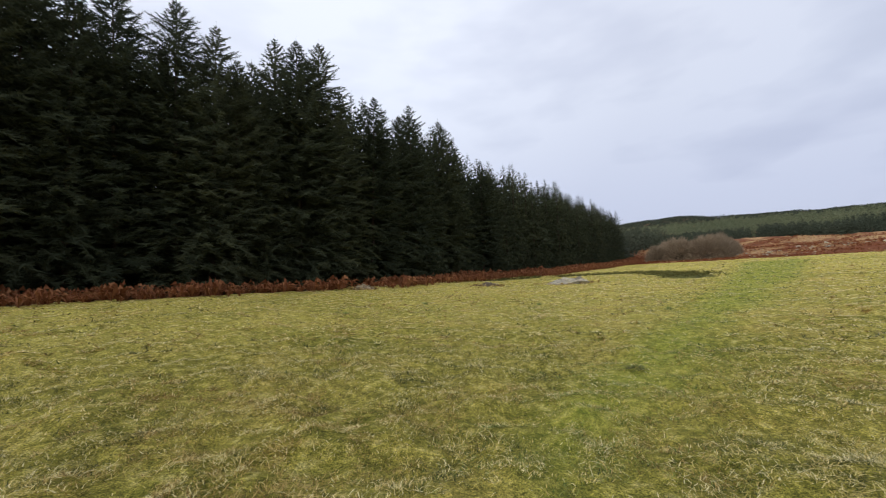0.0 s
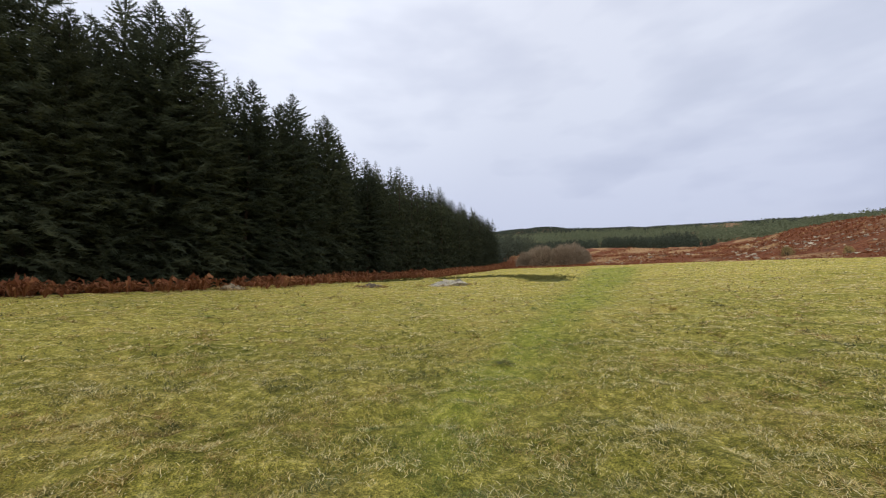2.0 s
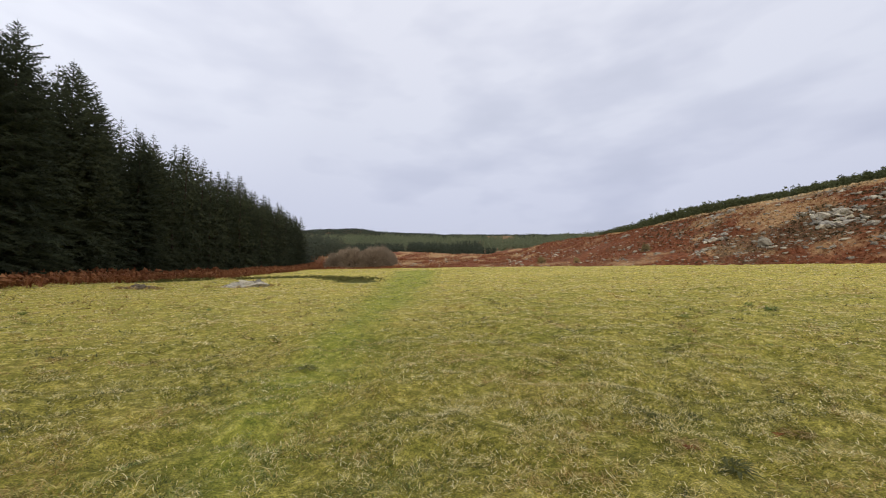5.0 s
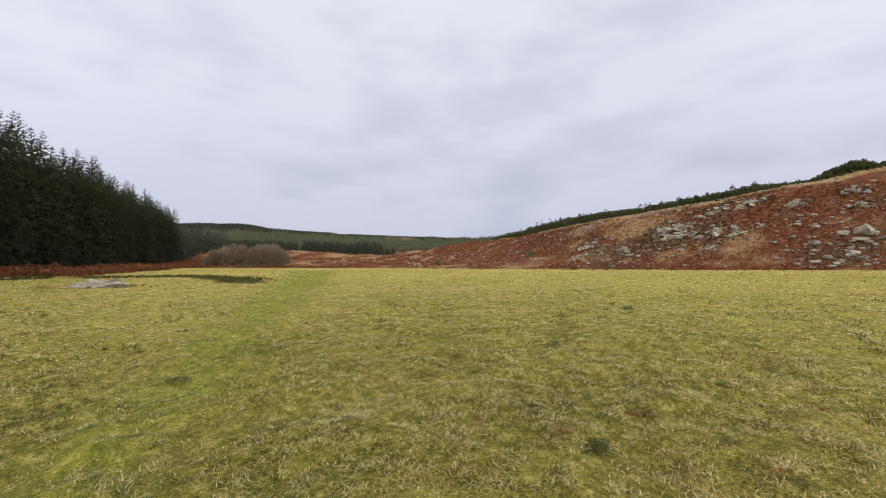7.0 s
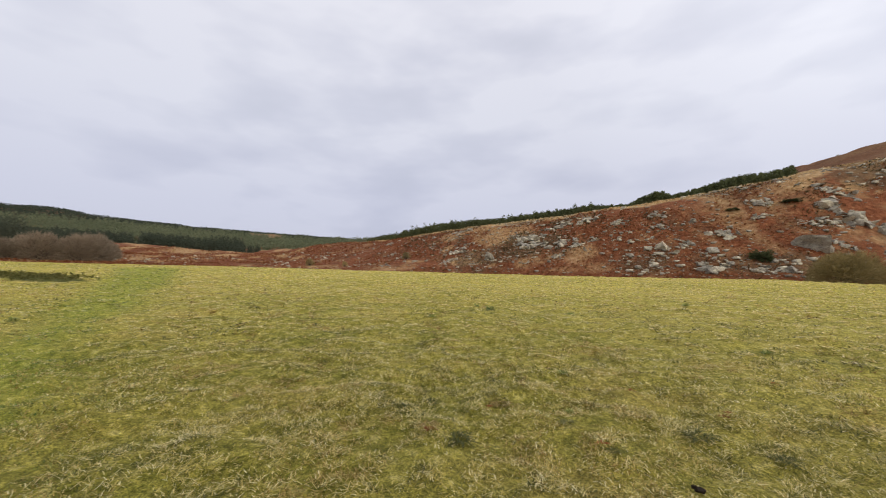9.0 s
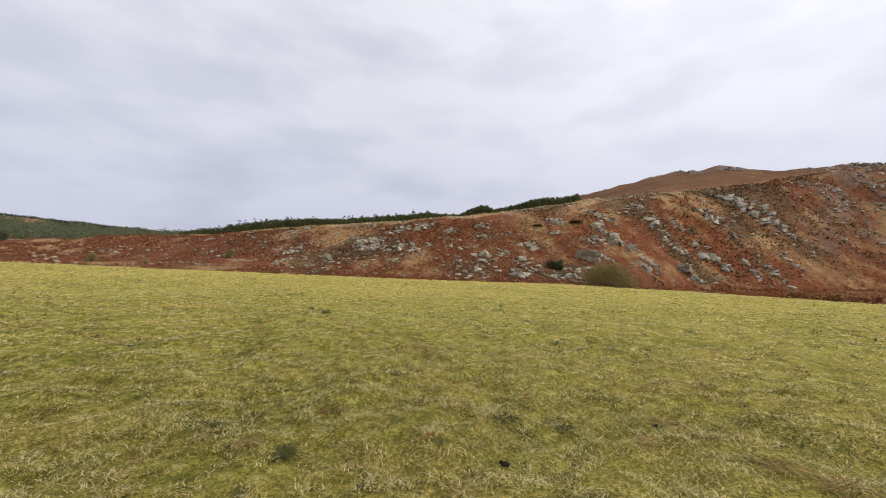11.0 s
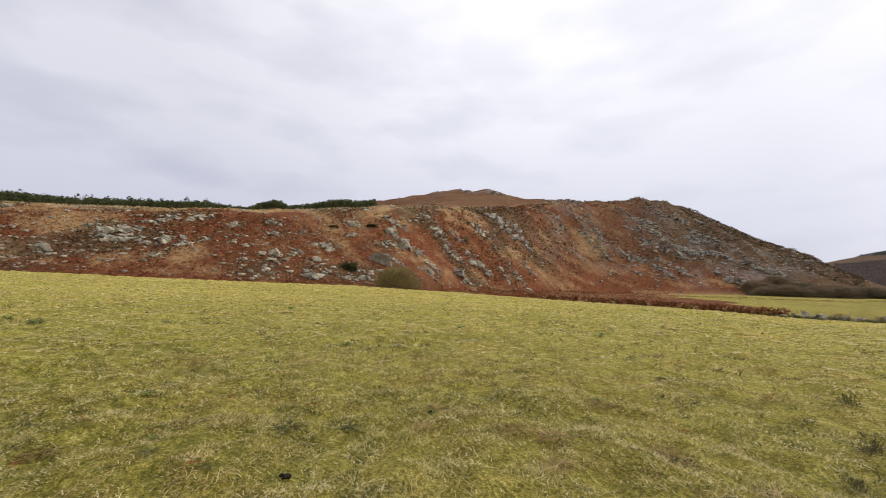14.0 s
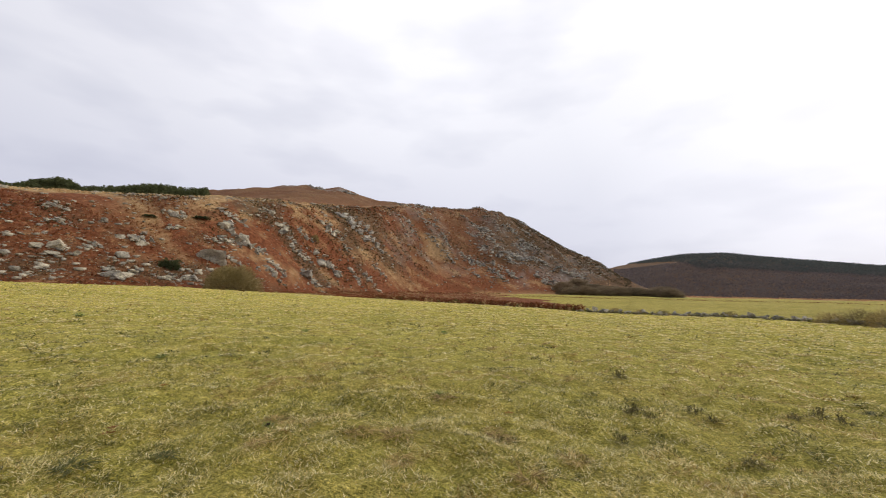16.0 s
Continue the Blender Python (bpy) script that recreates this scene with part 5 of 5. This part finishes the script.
def leaf_clump(wide, tall, count, leaf, seed, mat):
    """A lumpy bush of small leaf sprays."""
    rnd = np.random.RandomState(seed)
    d = rnd.normal(size=(count, 3))
    d /= np.linalg.norm(d, axis=1, keepdims=True)
    d[:, 2] = np.abs(d[:, 2])
    lump = 1 + 0.35 * np.sin(4 * d[:, 0] + seed) * np.cos(5 * d[:, 1])
    c = d * (rnd.uniform(0.55, 1.0, count) * lump)[:, None] * np.array((wide / 2, wide / 2, tall))
    s = rnd.normal(size=(count, 3, 3)) * leaf * 0.6 + d[:, None, :] * leaf * np.array((0, 0, 1.2))[None, :, None]
    return quads_mesh("leaves", (c[:, None, :] + s).reshape(-1, 3), count, mat, 3)


def gorse():
    mesh = [leaf_clump(2.2, 1.9, 1500, 0.16, 3 + k, GORSE) for k in range(2)]
    for k, (x, y, s) in enumerate(((71.6, -32.6, 0.7), (70.6, -33.6, 0.85), (86.0, -36.0, 0.55), (84.6, -44.5, 0.7))):
        ob = new("gorse_bush", mesh[k % 2])
        low = 0.45 if x > 80 else 1.0
        ob.matrix_basis = pose(x, y, stand(x, y) - 0.1, 0, 0, 60 * k) @ Matrix.Diagonal((s / low ** 0.7, s / low ** 0.7, s * low, 1))
        tagged(ob, "dark green gorse bush among boulders on the hillside", "bush", "hillside gorse")


gorse()

# ---- the ruined wall and the pasture's small things ----


def ruined_wall():
    rng = random.Random(55)
    line = [(9.6, -45.6), (4.2, -45.0), (-2.4, -46.2), (-6.4, -46.0), (-10.4, -44.0), (-13.2, -40.4)]
    root = new("ruined_drystone_wall")
    root.location = (line[0][0], line[0][1], stand(*line[0]))
    tagged(root, "tumbled low drystone wall of grey lichened stones between fields", "wall")
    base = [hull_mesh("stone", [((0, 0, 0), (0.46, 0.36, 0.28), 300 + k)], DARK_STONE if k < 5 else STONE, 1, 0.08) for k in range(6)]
    for k in range(3):
        for x, y in along(line, 0.42 + 0.12 * k, 0.16, rng, (0.0, 0.25, -0.25)[k]):
            if k and rng.random() < 0.35:
                continue
            ob = new("stone", base[rng.randrange(6)])
            ob.parent = root
            s = rng.uniform(0.75, 1.6)
            z = stand(x, y) + (0.14, 0.08, 0.36)[k] * rng.uniform(0.7, 1.1)
            ob.matrix_basis = Matrix.Translation(-root.location) @ pose(x, y, z, rng.uniform(-20, 20), rng.uniform(-20, 20), rng.uniform(0, 360)) @ Matrix.Diagonal((s, s, s, 1))


    # grass and rushes grown up round the stones
    rnd = np.random.RandomState(57)
    p = np.array([q for k in range(7) for q in along(line, 0.5, 0.3, rng, 0.3 * (k - 3))])
    p = p[fbm(p[:, 0], p[:, 1], 2.5, 2, 58) > -0.06]
    tall = rnd.uniform(0.08, 0.30, len(p))
    fronds("wallside_rushes", "brown-green rushes and rough grass along the ruined wall", "rushes", p[:, 0], p[:, 1], tall, tall * 0.10, RUSHES, 59, 9)


ruined_wall()


def weed_mesh(seed, mat, count=60, wide=0.26, tall=0.12, leaf=0.02):
    """A rosette of narrow leaves spreading over the turf."""
    rnd = np.random.RandomState(seed)
    a, q = rnd.uniform(0, 6.28, count), rnd.uniform(0.2, 1, count)
    reach, up = wide * q, tall * rnd.uniform(0.3, 1.1, count) * (1.2 - 0.7 * q)
    foot = np.stack((np.cos(a + 1) * wide * 0.4 * rnd.uniform(0, 1, count), np.sin(a + 1) * wide * 0.4 * rnd.uniform(0, 1, count), np.zeros(count)), -1)
    dirn, side = np.stack((np.cos(a), np.sin(a), a * 0), -1), np.stack((-np.sin(a), np.cos(a), a * 0), -1)
    mid = foot + dirn * (reach * 0.5)[:, None] + np.stack((a * 0, a * 0, up), -1)
    tip = foot + dirn * reach[:, None] + np.stack((a * 0, a * 0, up * 0.7), -1)
    v = np.stack((foot, mid - side * leaf, tip, mid + side * leaf), 1)
    return quads_mesh("leaves", v.reshape(-1, 3), count, mat, 4)


def pasture_things():
    rng = random.Random(66)
    weeds = [weed_mesh(k, WEEDS, 70, 0.19, 0.05, 0.006) for k in range(3)]
    for k, (x, y, s) in enumerate(((3.77, 0.77, 0.95), (4.38, -1.45, 0.9), (4.11, -2.02, 0.75), (4.28, -0.25, 0.5), (2.86, 6.2, 0.9), (3.79, -0.6, 0.4))):
        ob = new("thistle_rosette", weeds[k % 3])
        ob.matrix_basis = pose(x, y, stand(x, y) + 0.01, 0, 0, 77 * k) @ Matrix.Diagonal((s * 1.3, s * 1.3, s * 1.1, 1))
        tagged(ob, "dark grey-green weed clump growing in pasture grass", "weed", "pasture weeds")
    sprigs = [weed_mesh(40 + k, DARK_WEEDS, 55, 0.20, 0.13, 0.005) for k in range(3)]
    for k, (x, y, s) in enumerate(((1.04, -8.73, 1.2), (0.95, -8.5, 0.8), (0.56, -6.39, 1.1), (0.62, -6.1, 0.8), (0.61, -5.17, 0.8), (-0.16, -6.65, 0.9), (-0.35, -6.6, 0.8), (-0.6, -5.29, 0.7),
                                   (-1.62, -7.44, 1.1), (-1.9, -7.5, 1.0), (-1.35, -7.3, 0.8), (0.35, -6.0, 0.6))):
        ob = new("dock_clump", sprigs[k % 3])
        ob.matrix_basis = pose(x, y, stand(x, y) + 0.01, 0, 0, 91 * k) @ Matrix.Diagonal((s, s, s * 1.1, 1))
        tagged(ob, "dark withered upright weeds standing in pasture grass", "weed", "withered weeds")
    mats = [weed_mesh(50 + k, BROWN_BLADES, 110, 0.24, 0.03, 0.0035) for k in range(3)]
    for k, (x, y, s) in enumerate(((1.79, -4.39, 1.0), (0.95, -4.38, 0.9), (1.14, -3.5, 0.9), (2.74, -3.72, 1.1), (3.01, -3.45, 0.9), (2.0, -4.64, 0.8), (3.05, -5.3, 1.0), (4.2, -3.3, 0.9), (3.78, 1.06, 0.6), (5.0, 0.5, 0.7),
                                   (2.3, -3.2, 0.8), (3.6, -2.6, 0.7))):
        ob = new("withered_tussock", mats[k % 3])
        ob.matrix_basis = pose(x, y, stand(x, y) + 0.02, 0, 0, 37 * k) @ Matrix.Diagonal((s * 1.2, s * 1.2, s, 1))
        tagged(ob, "flattened brown withered tussock in the pasture", "tussock", "withered tussocks")
    tussock = [weed_mesh(10 + k, LUSH_BLADES, 60, 0.14, 0.09, 0.006) for k in range(3)]
    for k, (x, y, s) in enumerate(((6.35, -0.3, 0.8), (9.5, 1.2, 1.0), (12.4, 3.4, 1.3), (15.5, 1.9, 2.0), (3.2, -5.4, 0.9), (4.1, -3.1, 0.7), (16.5, 2.6, 1.6), (7.3, 13.1, 1.5), (4.7, -0.3, 0.6), (9.0, -4.2, 1.0),
                                   (14.5, -1.0, 1.5), (19.0, -6.0, 1.8), (11.0, -9.5, 1.5), (7.5, -13.0, 1.6), (-3.5, 14.0, 1.2), (-1.0, 19.5, 1.6), (4.0, 17.0, 1.3), (-7.0, 20.0, 1.6))):
        ob = new("grass_tussock", tussock[k % 3])
        ob.matrix_basis = pose(x, y, stand(x, y), 0, 0, 50 * k) @ Matrix.Diagonal((s, s, s, 1))
        tagged(ob, "dark olive tussock standing in the pasture", "tussock", "pasture tussocks")
    lump = hull_mesh("dung", [((0, 0, 0.02), (0.12, 0.11, 0.07), 700), ((0.06, 0.03, 0.015), (0.07, 0.06, 0.05), 701)], DUNG, 1, 0.08, 1.0)
    for k, (x, y, s) in enumerate(((3.33, -1.10, 0.8), (4.11, -3.10, 0.6))):
        ob = new("dung", lump)
        ob.matrix_basis = pose(x, y, stand(x, y) + 0.02, 0, 0, 80 * k) @ Matrix.Diagonal((s, s, s, 1))
        tagged(ob, "small dark dropping lying in the pasture grass", "dung", "pasture droppings")
    scrap = weed_mesh(20, BRACKEN, 12, 0.075, 0.025, 0.008)
    for k, (x, y) in enumerate(((4.92, -1.87), (5.0, -1.95), (5.5, -1.1), (3.62, 1.0), (6.3, -3.0), (2.0, -5.2), (3.8, -0.5), (4.75, 0.6))):
        ob = new("dead_bracken_frond", scrap)
        ob.matrix_basis = pose(x, y, stand(x, y) + 0.045, 0, 0, 63 * k)
        tagged(ob, "scrap of russet dead bracken lying on grass", "dead leaf", "bracken scraps")


pasture_things()

# ---- turf ----


def turf(name, label, r0, r1, density, long, wide, seed, flat=1.12, fine=True, straw=1.0):
    """Bent grass blades over a ring round the tripod: two bends, five corners each. straw: how much of it is bleached."""
    rnd = np.random.RandomState(seed)
    a0, a1 = np.radians(-62), np.radians(212)
    n = int(density * (r1 * r1 - r0 * r0) * (a1 - a0) / 2)
    a, r = rnd.uniform(a0, a1, n), np.sqrt(rnd.uniform(r0 * r0, r1 * r1, n))
    # three blades in four spring from shared tufts
    root = np.where(rnd.uniform(0, 1, n) < (0.8 if straw < 2 else 0.25), rnd.randint(0, max(1, n // 16), n), np.arange(n))
    ox, oy = rnd.normal(0, 0.6 * long, n), rnd.normal(0, 0.6 * long, n)
    x, y = r[root] * np.sin(a[root]) + ox, r[root] * np.cos(a[root]) + oy
    keep = (np.hypot(x, y) < lie(polar(x, y)[0])[0]) & (fbm(x, y, 0.22, 2, 95) + 0.13 * rnd.uniform(-1, 1, n) > -0.12) & (line_distance(x, y, MARSH) > 2.0 + 3.0 * fbm(x, y, 5, 3, 43))
    x, y, ox, oy, root = x[keep], y[keep], ox[keep], oy[keep], root[keep]
    n = len(x)
    own = rnd.uniform(0, 1, int(root.max()) + 1)[root]
    tuft = 1 + 1.5 * fbm(x, y, 0.22, 2, 95) + 0.4 * fbm(x, y, 0.9, 2, 97)
    far = np.hypot(x, y)
    edge = 0.75 + 0.05 * far + 1.2 * fbm(x, y, 3, 3, 41) + rnd.uniform(-0.9, 0.9, n)
    lush = (line_distance(x, y, TRACK) < edge) & (rnd.uniform(0, 1, n) < 0.7)
    # bleached share rises far off and on bumps: distant brightness, relief shading as colour
    pale = 0.35 * rnd.uniform(0, 1, n) + 0.65 * own < np.clip(0.12 + 0.20 + 0.34 * np.clip((far - 7) / 20, 0, 1) + 0.4 * fbm(x, y, 0.2, 2, 99) + np.clip(0.25 + 0.04 * far, 0.4, 0.8) * fbm(x, y, 0.5, 2, 12) + 0.3 * fbm(x, y, 3.5, 3, 98), 0.06, 0.75) * np.where(lush, 0.35, 1) * straw
    brown = ~lush & ~pale & (fbm(x, y, 0.9, 3, 101) + 0.5 * fbm(x, y, 5, 2, 103) + 0.10 * rnd.uniform(-1, 1, n) + 0.4 * (own - 0.5) > 0.10)
    dark = ~lush & ~pale & ~brown & (fbm(x, y, 0.34, 2, 131) + 0.25 * fbm(x, y, 1.6, 2, 132) + 0.10 * rnd.uniform(-1, 1, n) > 0.04)
    length = long * rnd.uniform(0.5, 1.25, n) * tuft * np.where(lush, 0.7, 1) * np.where(pale, 0.85, 1)
    t = np.arctan2(oy, ox) + rnd.normal(0, 0.5, n)
    lean = np.clip(rnd.normal(np.where(pale, 1.42, flat), np.where(pale, 0.12, 0.25), n), 0.1, 1.52)
    w = wide * rnd.uniform(0.6, 1.3, n) * np.where(pale, 1.2, 1)
    d, s = np.stack((np.cos(t), np.sin(t)), -1), np.stack((-np.sin(t), np.cos(t)), -1)
    z = height(x, y) + np.where(pale, 0.016, 0) + 0.05 * np.clip(fbm(x, y, 0.5, 2, 99), -0.1, 1)
    l1, l2 = length * 0.55, length * 0.55
    o1, u1 = l1 * np.sin(lean), l1 * np.cos(lean) + 0.004
    bend = np.clip(lean + rnd.uniform(-0.1, 0.6, n), 0, 1.72)
    turn = t + rnd.normal(0, 0.5, n)
    o2, u2 = l2 * np.sin(bend), l2 * np.cos(bend)
    base = np.stack((x, y), -1)
    mid = base + d * o1[:, None]
    tip = mid + np.stack((np.cos(turn), np.sin(turn)), -1) * o2[:, None]
    v = np.zeros((n, 5, 3))
    v[:, 0, :2], v[:, 1, :2] = base - s * w[:, None] / 2, base + s * w[:, None] / 2
    v[:, 2, :2], v[:, 3, :2] = mid - s * w[:, None] * 0.45, mid + s * w[:, None] * 0.45
    v[:, 4, :2] = tip
    v[:, 0, 2] = v[:, 1, 2] = z - 0.005
    v[:, 2, 2] = v[:, 3, 2] = z + u1
    v[:, 4, 2] = np.maximum(z + u1 + u2, z + 0.004)
    f = np.array([(0, 1, 3), (0, 3, 2), (2, 3, 4)]) if fine else np.array([(0, 1, 2)])
    if not fine:
        v = v[:, (0, 1, 4)]
    faces = (np.arange(n)[:, None, None] * v.shape[1] + f[None]).reshape(-1, 3)
    data = indexed_mesh(name, v.reshape(-1, 3), faces, BLADES)
    data.materials.append(LUSH_BLADES)
    data.materials.append(STRAW_BLADES)
    data.materials.append(BROWN_BLADES)
    data.materials.append(DARK_BLADES)
    data.polygons.foreach_set("material_index", np.repeat(np.where(pale, 2, np.where(brown, 3, np.where(dark, 4, lush))).astype(np.int32), len(f)))
    tagged(new(name, data), label, "grass", kind="stuff")


LABEL = "short matted winter grass with bleached straw blades"
STRAWY = "bleached curling straw blades lying over short grass"
turf("pasture_grass", LABEL, 2.9, 5.6, 2700, 0.046, 0.0058, 71, 1.0, False, 0.5)
turf("pasture_grass", LABEL, 5.6, 9.0, 1150, 0.055, 0.0090, 72, 1.0, False, 0.6)
turf("bleached_grass", STRAWY, 2.9, 5.6, 900, 0.074, 0.0044, 76, 1.4, True, 2.1)
turf("bleached_grass", STRAWY, 5.6, 9.0, 330, 0.080, 0.0068, 77, 1.4, True, 2.1)
turf("pasture_grass", LABEL, 9.0, 18.0, 340, 0.085, 0.022, 73, 1.2, False)
turf("pasture_grass", LABEL, 18.0, 34.0, 110, 0.105, 0.050, 74, 1.15, False, 1.15)
turf("pasture_grass", LABEL, 34.0, 62.0, 34, 0.125, 0.100, 75, 1.1, False, 1.25)
turf("pasture_grass", LABEL, 62.0, 100.0, 8, 0.16, 0.200, 78, 1.1, False, 1.25)
